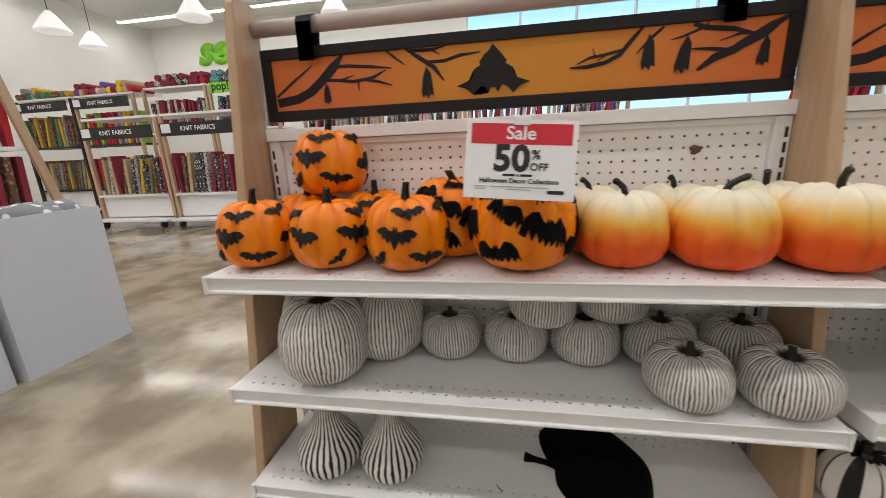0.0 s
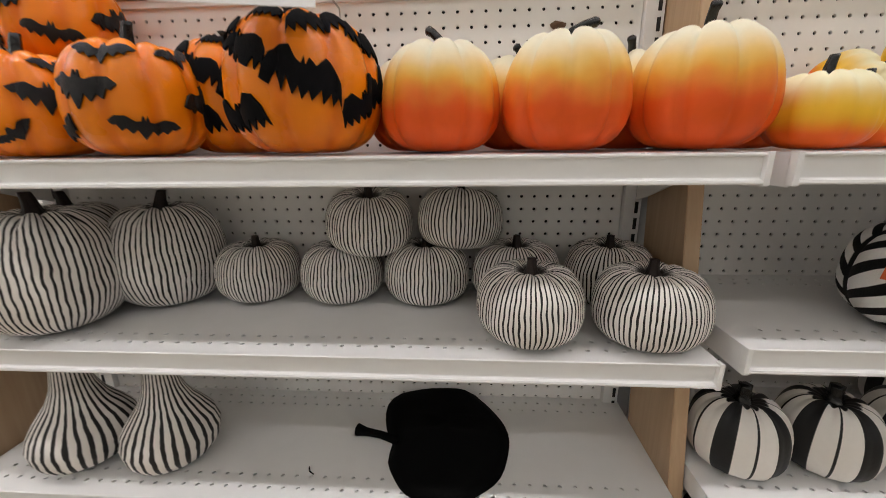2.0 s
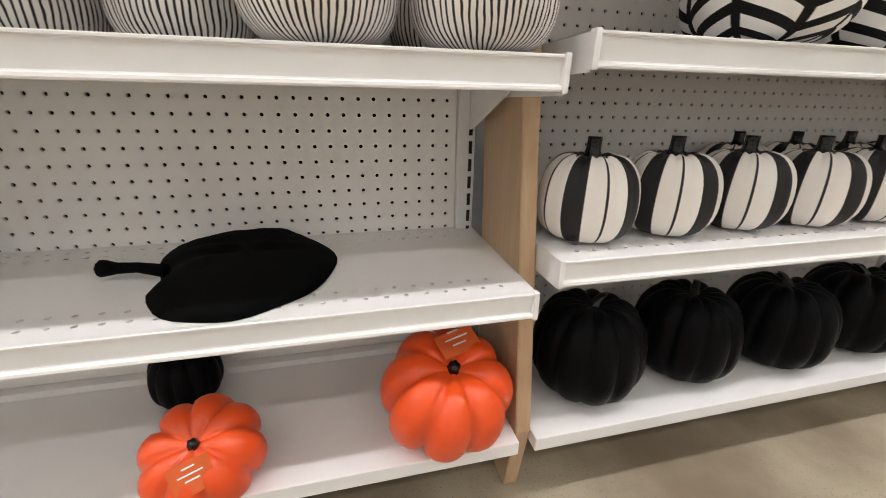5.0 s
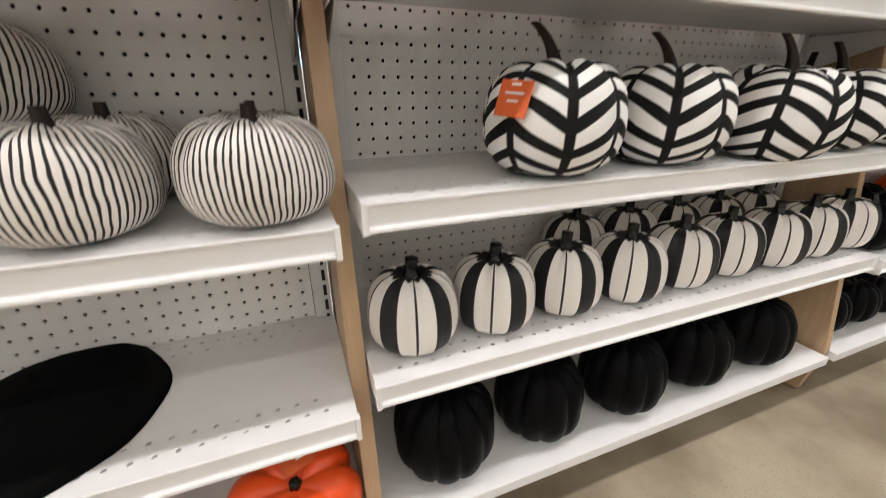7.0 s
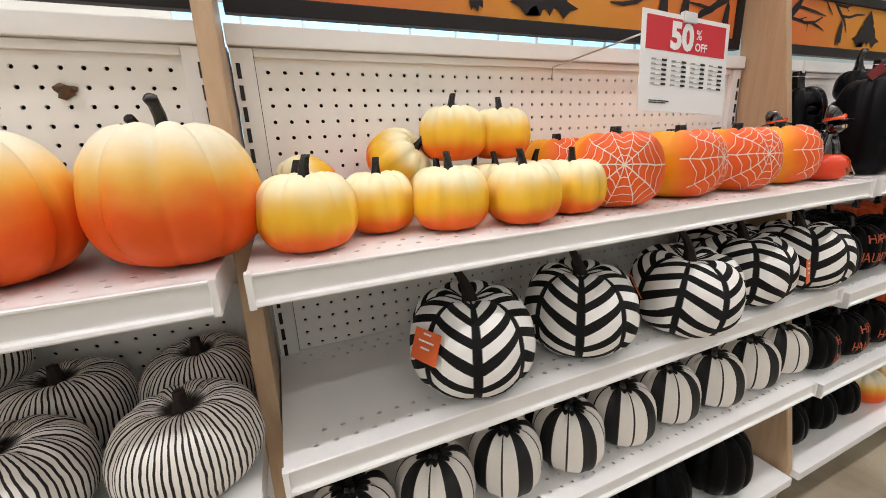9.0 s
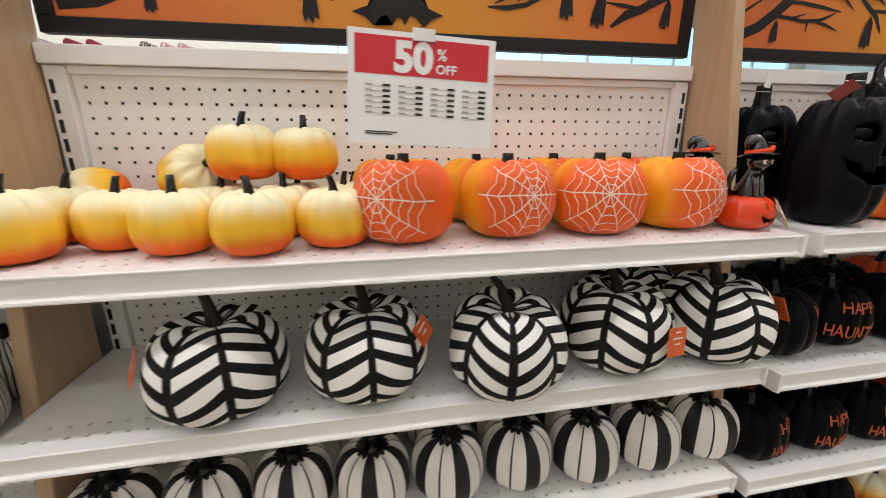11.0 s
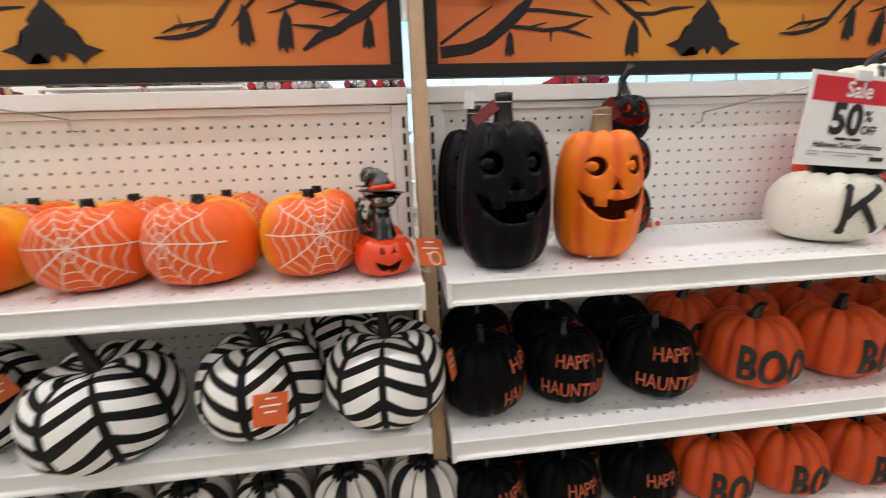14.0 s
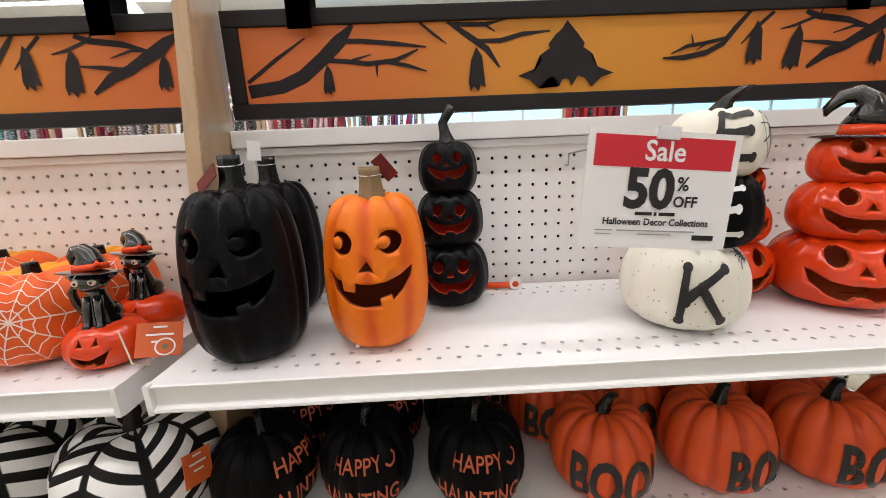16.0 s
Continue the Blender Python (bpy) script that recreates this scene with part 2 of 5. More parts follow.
# board wood with a long upright grain
WOOD = bpy.data.materials.new("maple_veneer")
WOOD.use_nodes = True
nt = WOOD.node_tree
tc = nt.nodes.new("ShaderNodeTexCoord")
mp = nt.nodes.new("ShaderNodeMapping")
mp.inputs["Scale"].default_value = (40, 40, 2.2)
gr = node(nt, "ShaderNodeTexNoise", Scale=2.0, Detail=6.0, Distortion=0.8)
nt.links.new(tc.outputs["Object"], mp.inputs["Vector"])
nt.links.new(mp.outputs[0], gr.inputs["Vector"])
shade(nt, nt.nodes["Principled BSDF"], mix(nt, gr.outputs[0], (0.40, 0.26, 0.15), (0.58, 0.41, 0.26)), None, 0.08, 5, 0.42)

# polished concrete, blotched at two scales
CONCRETE = bpy.data.materials.new("polished_concrete")
CONCRETE.use_nodes = True
nt = CONCRETE.node_tree
blot = mix(nt, soft_step(nt, noise_out(nt, 2.3, 6.0), 0.5, 0.13), (0.23, 0.185, 0.13), (0.43, 0.37, 0.275))
fleck = mix(nt, soft_step(nt, noise_out(nt, 260.0, 3.0), 0.66, 0.1), blot, (0.22, 0.19, 0.15))
shade(nt, nt.nodes["Principled BSDF"], fleck, None, 0.12, 3, 0.11)

# header art: orange, paler and yellower towards the middle
ART = bpy.data.materials.new("orange_banner_print")
ART.use_nodes = True
nt = ART.node_tree
tc = nt.nodes.new("ShaderNodeTexCoord")
s = nt.nodes.new("ShaderNodeSeparateXYZ")
nt.links.new(tc.outputs["Object"], s.inputs[0])
mid = calc(nt, "ABSOLUTE", calc(nt, "ADD", s.outputs[0], -0.03))
shade(nt, nt.nodes["Principled BSDF"], mix(nt, soft_step(nt, mid, 0.27, 0.24), (0.62, 0.255, 0.016), (0.64, 0.150, 0.026)), None, 0.05, 6, 0.5)


# ---- mesh helpers ----
def part(name, bm, material, parent=None, label="", smooth=False, loc=None):
    """Links a bmesh as one mesh object under a thing or a part."""
    me = bpy.data.meshes.new(name)
    bm.to_mesh(me)
    bm.free()
    for m in material if isinstance(material, (list, tuple)) else (material,):
        me.materials.append(m)
    if smooth:
        me.polygons.foreach_set("use_smooth", [True] * len(me.polygons))
    ob = new(name, me)
    ob.parent = parent
    if loc is not None:
        ob.matrix_basis = loc if isinstance(loc, Matrix) else Matrix.Translation(loc)
    return tagged(ob, label)


def thing(name, label, category, m=None, group="", kind=""):
    ob = new(name)
    ob.empty_display_size = 0.05
    if m is not None:
        ob.matrix_basis = m
    return tagged(ob, label, category, group, kind)


def box(bm, x0, x1, y0, y1, z0, z1, bevel=0.0, index=0):
    vs = bmesh.ops.create_cube(bm, size=1.0)["verts"]
    for v in vs:
        v.co = Vector(((x0 + x1) / 2 + v.co.x * (x1 - x0), (y0 + y1) / 2 + v.co.y * (y1 - y0), (z0 + z1) / 2 + v.co.z * (z1 - z0)))
    faces = {f for v in vs for f in v.link_faces}
    for f in faces:
        f.material_index = index
    if bevel:
        es = {e for v in vs for e in v.link_edges}
        bmesh.ops.bevel(bm, geom=list(es), offset=bevel, segments=2, affect="EDGES", profile=0.6)
    return bm


def boxed(*a, **k):
    return box(bmesh.new(), *a, **k)


def tube(bm, pts, radius, sides=8, cap=True):
    """A round rod along points; radius is a number or one for each point."""
    pts = [Vector(p) for p in pts]
    rings = []
    for i, p in enumerate(pts):
        d = (pts[min(i + 1, len(pts) - 1)] - pts[max(i - 1, 0)]).normalized()
        ref = Vector((0, 1, 0)) if abs(d.y) < 0.9 else Vector((1, 0, 0))
        a = d.cross(ref).normalized()
        b = d.cross(a)
        r = radius[i] if isinstance(radius, (list, tuple)) else radius
        rings.append([bm.verts.new(p + r * (math.cos(q) * a + math.sin(q) * b)) for q in (2 * math.pi * k / sides for k in range(sides))])
    for r0, r1 in zip(rings, rings[1:]):
        for k in range(sides):
            f = bm.faces.new((r0[k], r0[(k + 1) % sides], r1[(k + 1) % sides], r1[k]))
            f.smooth = True
    if cap:
        bm.faces.new(rings[0][::-1])
        bm.faces.new(rings[-1])
    bmesh.ops.recalc_face_normals(bm, faces=bm.faces)
    return bm


class Gourd:
    """The surface of a ribbed pumpkin: radius, height, ribs, their depth, the dimple and the fullness of its profile."""

    def __init__(self, r, h, ribs=10, depth=0.08, dimple=0.10, full=0.75, neck=0.0, sharp=0.5, wob=0.012, seed=1, skew=0.10):
        self.r, self.h, self.ribs, self.depth, self.dimple, self.full, self.neck, self.sharp, self.wob, self.seed, self.skew = r, h, ribs, depth, dimple, full, neck, sharp, wob, seed, skew

    def at(self, a, f, off=0.0):
        """The point at angle a (0 looks to -y, growing to +x) and at f from base to top."""
        f = min(max(f, 0.0), 1.0)
        ph = math.pi * f
        prof = math.sin(ph) ** self.full if 0 < f < 1 else 0.0
        z = self.h * 0.5 * (1 - math.copysign(abs(math.cos(ph)) ** 0.85, math.cos(ph)))
        if self.neck:
            prof = float(np.interp(z / self.h, (0, 0.02, 0.08, 0.16, 0.27, 0.38, 0.48, 0.58, 0.70, 0.84, 0.94, 0.985, 1), (0, 0.52, 0.80, 0.95, 1.0, 0.92, 0.74, 0.54, 0.40, 0.34, 0.31, 0.2, 0)))
        g = abs(math.sin(self.ribs * a / 2)) ** self.sharp
        r = self.r * prof * (1 - self.depth * (1 - g) * min(1.0, 3.2 * math.sin(ph)))
        r *= 1 + self.wob * math.sin(2 * a + self.seed) + self.wob * math.sin(3 * a + 2 * self.seed)
        r *= 1 + self.skew * (0.45 - z / self.h)
        q = r / self.r
        if f > 0.5 and not self.neck:
            z -= self.dimple * self.h * math.exp(-(q / 0.33) ** 2)
            z -= 0.05 * self.h * (1 - g) * math.exp(-((q - 0.55) / 0.4) ** 2)
        if f < 0.5:
            z = max(z, 0.0) + 0.02 * self.h * math.exp(-(q / 0.4) ** 2)
        p = Vector((r * math.sin(a), -r * math.cos(a), z))
        if off:
            c = Vector((0, 0, self.h * 0.45))
            n = Vector((p.x, p.y, (p.z - c.z) * (self.r * 2 / self.h) ** 2)).normalized()
            p += off * n
        return p

    def flat(self, x, z, a0=0.0, f0=0.5, off=0.001):
        """Metres to the right and up from (a0, f0), laid on the surface."""
        return self.at(a0 + x / (self.r * 0.97), f0 + z / (self.h * 1.25), off)

    def top(self):
        return self.at(0, 1.0).z

    def mesh(self, per=6, rings=24):
        n = self.ribs * per
        bm = bmesh.new()
        uv = bm.loops.layers.uv.new("UVMap")
        rows = [[bm.verts.new(self.at(2 * math.pi * k / n - math.pi, j / rings)) for k in range(n)] for j in range(1, rings)]
        lo, hi = bm.verts.new(self.at(0, 0)), bm.verts.new(self.at(0, 1))

        def face(vs, uvs):
            f = bm.faces.new(vs)
            f.smooth = True
            for l, c in zip(f.loops, uvs):
                l[uv].uv = c
        for k in range(n):
            k2 = (k + 1) % n
            u, u2 = k / n, (k + 1) / n
            for j in range(rings - 2):
                v, v2 = (j + 1) / rings, (j + 2) / rings
                face((rows[j][k], rows[j][k2], rows[j + 1][k2], rows[j + 1][k]), ((u, v), (u2, v), (u2, v2), (u, v2)))
            face((lo, rows[0][k2], rows[0][k]), ((u, 0), (u2, 1 / rings), (u, 1 / rings)))
            face((rows[-1][k], rows[-1][k2], hi), ((u, 1 - 1 / rings), (u2, 1 - 1 / rings), (u, 1)))
        bmesh.ops.recalc_face_normals(bm, faces=bm.faces)
        return bm

    def stem(self, length, r0, r1, bend=(0.0, 0.0), ridges=5, foot=1.8):
        """A ridged stem with a flared foot, bent sideways towards its end."""
        bm = bmesh.new()
        z0 = self.top() - 0.004
        n, steps, rings = ridges * 4, 9, []
        for j in range(steps):
            t = j / (steps - 1)
            r = r0 + (r1 - r0) * t + (foot - 1) * r0 * (1 - t) ** 4 * 0.8
            c = Vector((bend[0] * t * t, bend[1] * t * t, z0 + length * t * (1 - 0.25 * t * min(1, (abs(bend[0]) + abs(bend[1])) / length))))
            rings.append([bm.verts.new(c + Vector((math.cos(q), math.sin(q), 0)) * r * (1 + 0.13 * math.cos(ridges * q + 1.2 * t))) for q in (2 * math.pi * k / n for k in range(n))])
        for a, b in zip(rings, rings[1:]):
            for k in range(n):
                bm.faces.new((a[k], a[(k + 1) % n], b[(k + 1) % n], b[k])).smooth = True
        bm.faces.new(rings[-1])
        return bm


def laid(polys, put, thick=0.0, fine=0.008):
    """Flat outlines, cut fine, carried onto a surface by put(x, z), with a thickness."""
    bm = bmesh.new()
    for poly in polys:
        f = bm.faces.new([bm.verts.new((x, 0, z)) for x, z in poly])
        bmesh.ops.triangulate(bm, faces=[f], ngon_method="EAR_CLIP")
    for _ in range(4):
        es = [e for e in bm.edges if e.calc_length() > fine]
        if not es:
            break
        bmesh.ops.subdivide_edges(bm, edges=es, cuts=1)
        bmesh.ops.triangulate(bm, faces=[f for f in bm.faces if len(f.verts) > 3])
    for v in bm.verts:
        v.co = put(v.co.x, v.co.z)
    bmesh.ops.recalc_face_normals(bm, faces=bm.faces)
    if thick:
        rim = [e for e in bm.edges if e.is_boundary]
        c = sum((v.co for v in bm.verts), Vector()) / len(bm.verts)
        inward = Vector((-c.x, -c.y, 0)).normalized()
        low = bmesh.ops.extrude_edge_only(bm, edges=rim)["geom"]
        for v in low:
            if isinstance(v, bmesh.types.BMVert):
                v.co += inward * thick
    return bm


def stroke(pts, w, knob=0.0):
    """Outlines of a painted line: a strip for each stretch, with rounded joints, and knobs at the ends."""
    out = []
    for (x0, z0), (x1, z1) in zip(pts, pts[1:]):
        dx, dz = x1 - x0, z1 - z0
        d = math.hypot(dx, dz) or 1.0
        nx, nz = -dz / d * w / 2, dx / d * w / 2
        out.append([(x0 + nx, z0 + nz), (x0 - nx, z0 - nz), (x1 - nx, z1 - nz), (x1 + nx, z1 + nz)])
    if knob:
        for x, z in (pts[0], pts[-1]):
            out.append(circle(x, z, knob, 10))
    return out


def circle(x, z, r, n=16, squash=1.0):
    return [(x + r * math.cos(2 * math.pi * k / n), z + r * squash * math.sin(2 * math.pi * k / n)) for k in range(n)]


def moved(poly, x, z, scale=1.0, turn=0.0):
    c, s_ = math.cos(radians(turn)) * scale, math.sin(radians(turn)) * scale
    return [(x + c * a - s_ * b, z + s_ * a + c * b) for a, b in poly]


BAT_HALF = [(0.0, 0.10), (0.03, 0.18), (0.055, 0.09), (0.12, 0.08), (0.25, 0.15), (0.38, 0.14), (0.5, 0.06), (0.42, 0.0), (0.37, 0.015), (0.31, -0.08), (0.24, -0.035), (0.17, -0.12), (0.10, -0.05), (0.05, -0.13), (0.0, -0.22)]
BAT = BAT_HALF + [(-x, z) for x, z in BAT_HALF[-2:0:-1]]


def words(text, size, align="CENTER", weight=0.0):
    """The outlines of a line of text as a mesh of flat faces in x and y."""
    cu = bpy.data.curves.new("text", "FONT")
    cu.body, cu.size, cu.align_x, cu.offset, cu.resolution_u = text, size, align, weight, 3
    ob = bpy.data.objects.new("text", cu)
    scene.collection.objects.link(ob)
    me = bpy.data.meshes.new_from_object(ob.evaluated_get(bpy.context.evaluated_depsgraph_get()))
    bpy.data.objects.remove(ob)
    bm = bmesh.new()
    bm.from_mesh(me)
    bpy.data.meshes.remove(me)
    return bm


def laid_words(text, size, put, weight=0.0, fine=0.008, align="CENTER", stretch=1.0):
    bm = words(text, size, align, weight)
    bmesh.ops.triangulate(bm, faces=bm.faces)
    for _ in range(3):
        es = [e for e in bm.edges if e.calc_length() > fine]
        if not es:
            break
        bmesh.ops.subdivide_edges(bm, edges=es, cuts=1)
        bmesh.ops.triangulate(bm, faces=[f for f in bm.faces if len(f.verts) > 3])
    for v in bm.verts:
        v.co = put(v.co.x * stretch, v.co.y)
    return bm


def carved(bm, cuts, depth0, depth1, shell=0.006):
    """A hollow shell of the body with outlines cut right through its front. Material 0 outside, 1 inside and on the cut rims."""
    me = bpy.data.meshes.new("body")
    bm.to_mesh(me)
    bm.free()
    ob = bpy.data.objects.new("body", me)
    scene.collection.objects.link(ob)
    me.materials.append(BLACK_RESIN)
    me.materials.append(BLACK_RESIN)
    sol = ob.modifiers.new("shell", "SOLIDIFY")
    sol.thickness, sol.offset, sol.material_offset, sol.material_offset_rim = shell, -1, 1, 1
    cb = bmesh.new()
    for poly in cuts:
        a = [cb.verts.new((x, depth0, z)) for x, z in poly]
        b = [cb.verts.new((x, depth1, z)) for x, z in poly]
        cb.faces.new(a)
        cb.faces.new(b[::-1])
        for k in range(len(poly)):
            cb.faces.new((a[k], a[k - 1], b[k - 1], b[k]))
    bmesh.ops.recalc_face_normals(cb, faces=cb.faces)
    cm = bpy.data.meshes.new("cutter")
    cb.to_mesh(cm)
    cb.free()
    cm.materials.append(BLACK_RESIN)
    cm.materials.append(BLACK_RESIN)
    cm.polygons.foreach_set("material_index", [1] * len(cm.polygons))
    cut = bpy.data.objects.new("cutter", cm)
    scene.collection.objects.link(cut)
    boo = ob.modifiers.new("cut", "BOOLEAN")
    boo.operation, boo.object, boo.solver = "DIFFERENCE", cut, "EXACT"
    res = bpy.data.meshes.new_from_object(ob.evaluated_get(bpy.context.evaluated_depsgraph_get()))
    bpy.data.objects.remove(ob)
    bpy.data.objects.remove(cut)
    out = bmesh.new()
    out.from_mesh(res)
    bpy.data.meshes.remove(res)
    return out


def scaled(x, y, z, s=1.0, rz=0.0, rx=0.0, ry=0.0):
    return pose(x, y, z, rx, ry, rz) @ Matrix.Diagonal((s, s, s, 1))

# ---- the large structure ----
FLOOR_X0, FLOOR_X1, FLOOR_Y0, FLOOR_Y1 = -13.0, 18.0, -8.0, 13.0
tagged(part("floor", boxed(FLOOR_X0, FLOOR_X1, FLOOR_Y0, FLOOR_Y1, -0.2, 0.0), CONCRETE), "polished beige concrete floor with cloudy blotches", "floor", kind="structure")
tagged(part("ceiling", boxed(FLOOR_X0, FLOOR_X1, FLOOR_Y0, FLOOR_Y1, CEIL, CEIL + 0.2), CEIL_PAINT), "white painted store ceiling", "ceiling", kind="structure")
tagged(part("wall_west", boxed(FLOOR_X0 - 0.2, FLOOR_X0, FLOOR_Y0, FLOOR_Y1, 0, CEIL), WALL_PAINT), "warm white painted store wall", "wall", kind="structure")
tagged(part("wall_east", boxed(FLOOR_X1, FLOOR_X1 + 0.2, FLOOR_Y0, FLOOR_Y1, 0, CEIL), WALL_PAINT), "warm white painted store wall", "wall", kind="structure")
tagged(part("wall_south", boxed(FLOOR_X0, FLOOR_X1, FLOOR_Y0 - 0.2, FLOOR_Y0, 0, CEIL), WALL_PAINT), "warm white painted store wall", "wall", kind="structure")

# the far wall has the shop windows in it
WX0, WX1, WZ0, WZ1 = -1.3, 17.3, 1.5, 5.3
bm = bmesh.new()
box(bm, FLOOR_X0, WX0, FLOOR_Y1, FLOOR_Y1 + 0.2, 0, CEIL)
box(bm, WX1, FLOOR_X1, FLOOR_Y1, FLOOR_Y1 + 0.2, 0, CEIL)
box(bm, WX0, WX1, FLOOR_Y1, FLOOR_Y1 + 0.2, 0, WZ0)
box(bm, WX0, WX1, FLOOR_Y1, FLOOR_Y1 + 0.2, WZ1, CEIL)
tagged(part("wall_north", bm, WALL_PAINT), "warm white painted wall with shop windows", "wall", kind="structure")
win = thing("window_1", "wide shop window with pale steel frame and daylight outside", "window", kind="structure")
bm = bmesh.new()
for k in range(12):
    x = WX0 + (WX1 - WX0) * k / 11
    box(bm, x - 0.04, x + 0.04, FLOOR_Y1 + 0.02, FLOOR_Y1 + 0.1, WZ0, WZ1)
for z in (WZ0 + 0.03, 3.3, WZ1 - 0.03):
    box(bm, WX0, WX1, FLOOR_Y1 + 0.025, FLOOR_Y1 + 0.095, z - 0.03, z + 0.03)
part("window_frame", bm, WHITE_STEEL, win)
tagged(part("backdrop", boxed(WX0 - 1, WX1 + 1, FLOOR_Y1 + 0.6, FLOOR_Y1 + 0.62, 0.3, 5.5), DAY_GLASS), "bright blue daylight outside the windows", "backdrop", kind="structure")

# ceiling strips: continuous white channels with lit tubes
for y, watts in STRIPS:
    fx = thing("strip_lamp", "long white ceiling strip lamp with lit tube", "ceiling lamp", pose(-1.5, y, CEIL - 0.25), "ceiling strips")
    part("housing", boxed(-11, 11, -0.11, 0.11, 0.0, 0.06), WHITE_STEEL, fx)
    part("tube", boxed(-11, 11, -0.05, 0.05, -0.03, -0.002), TUBE, fx)
    for k in range(6):
        part("hanger", boxed(-10 + 4 * k, -9.98 + 4 * k, -0.01, 0.01, 0.06, 0.25), WHITE_STEEL, fx)

# ---- shelving: three bays ----
BAYS = (-0.55, 0.70, 1.957)
W = 1.222
BACK = 0.308
RAIL_Z = 1.262
Z_C = 0.957
LEVELS = ((0.407, 0.684), (0.449, 0.708), (0.430, 0.685))   # heights of the two lower shelves, bay by bay
DECK_Z = 0.147
PITCH = 0.0254


def pegboard(width, height, hole=0.0032, sides=8):
    """A sheet with a round hole in each square inch, from its lower left corner."""
    nx, nz = int(width / PITCH), int(height / PITCH)
    ox, oz = (width - nx * PITCH) / 2, (height - nz * PITCH) / 2
    verts, faces, corner = [], [], {}

    def vert(x, z):
        key = (round(x, 5), round(z, 5))
        if key not in corner:
            corner[key] = len(verts)
            verts.append((x, 0.0, z))
        return corner[key]
    for i in range(nx):
        for j in range(nz):
            x0, z0 = ox + i * PITCH, oz + j * PITCH
            cx, cz = x0 + PITCH / 2, z0 + PITCH / 2
            rim = [(x0 + PITCH, cz), (x0 + PITCH, z0 + PITCH), (cx, z0 + PITCH), (x0, z0 + PITCH), (x0, cz), (x0, z0), (cx, z0), (x0 + PITCH, z0)]
            outer = [vert(*p) for p in rim]
            base = len(verts)
            for k in range(sides):
                q = 2 * math.pi * k / sides
                verts.append((cx + hole * math.cos(q), 0.0, cz + hole * math.sin(q)))
            for k in range(sides):
                verts.append((cx + hole * math.cos(2 * math.pi * k / sides), 0.004, cz + hole * math.sin(2 * math.pi * k / sides)))
            for k in range(sides):
                k2 = (k + 1) % sides
                faces.append((outer[k], outer[k2], base + k2, base + k))
                faces.append((base + k, base + k2, base + sides + k2, base + sides + k))
    for x0, x1, z0, z1 in ((0, ox, 0, height), (width - ox, width, 0, height), (ox, width - ox, 0, oz), (ox, width - ox, height - oz, height)):
        b = len(verts)
        verts += [(x0, 0, z0), (x1, 0, z0), (x1, 0, z1), (x0, 0, z1)]
        faces.append((b, b + 1, b + 2, b + 3))
    me = bpy.data.meshes.new("pegboard")
    me.from_pydata(verts, [], faces)
    bm = bmesh.new()
    bm.from_mesh(me)
    bpy.data.meshes.remove(me)
    return bm


def shelf_top(width, depth, rows, hole=0.0034, sides=8):
    """The top sheet of a shelf with staggered rows of holes behind its front edge and at its back."""
    verts, faces = [], []

    def quad(x0, x1, y0, y1):
        b = len(verts)
        verts.extend([(x0, y0, 0), (x1, y0, 0), (x1, y1, 0), (x0, y1, 0)])
        faces.append((b, b + 1, b + 2, b + 3))
    y = 0.0
    for y0, shift in rows:
        quad(0, width, y, y0)
        n = int((width - 0.03) / PITCH)
        ox = (width - n * PITCH) / 2 + shift * PITCH
        n -= 1 if shift else 0
        quad(0, ox, y0, y0 + PITCH)
        quad(ox + n * PITCH, width, y0, y0 + PITCH)
        for i in range(n):
            x0 = ox + i * PITCH
            cx, cy, h = x0 + PITCH / 2, y0 + PITCH / 2, PITCH / 2
            b = len(verts)
            for k in range(8):
                c, s_ = math.cos(math.pi * k / 4), math.sin(math.pi * k / 4)
                f = 1 / max(abs(c), abs(s_))
                verts.append((cx + h * c * f, cy + h * s_ * f, 0))
            for z in (0, -0.003):
                for k in range(8):
                    verts.append((cx + hole * math.cos(math.pi * k / 4), cy + hole * math.sin(math.pi * k / 4), z))
            for k in range(8):
                k2 = (k + 1) % 8
                faces.append((b + k, b + k2, b + 8 + k2, b + 8 + k))
                faces.append((b + 8 + k, b + 8 + k2, b + 16 + k2, b + 16 + k))
        y = y0 + PITCH
    quad(0, width, y, depth)
    me = bpy.data.meshes.new("top")
    me.from_pydata(verts, [], faces)
    bm = bmesh.new()
    bm.from_mesh(me)
    bpy.data.meshes.remove(me)
    return bm


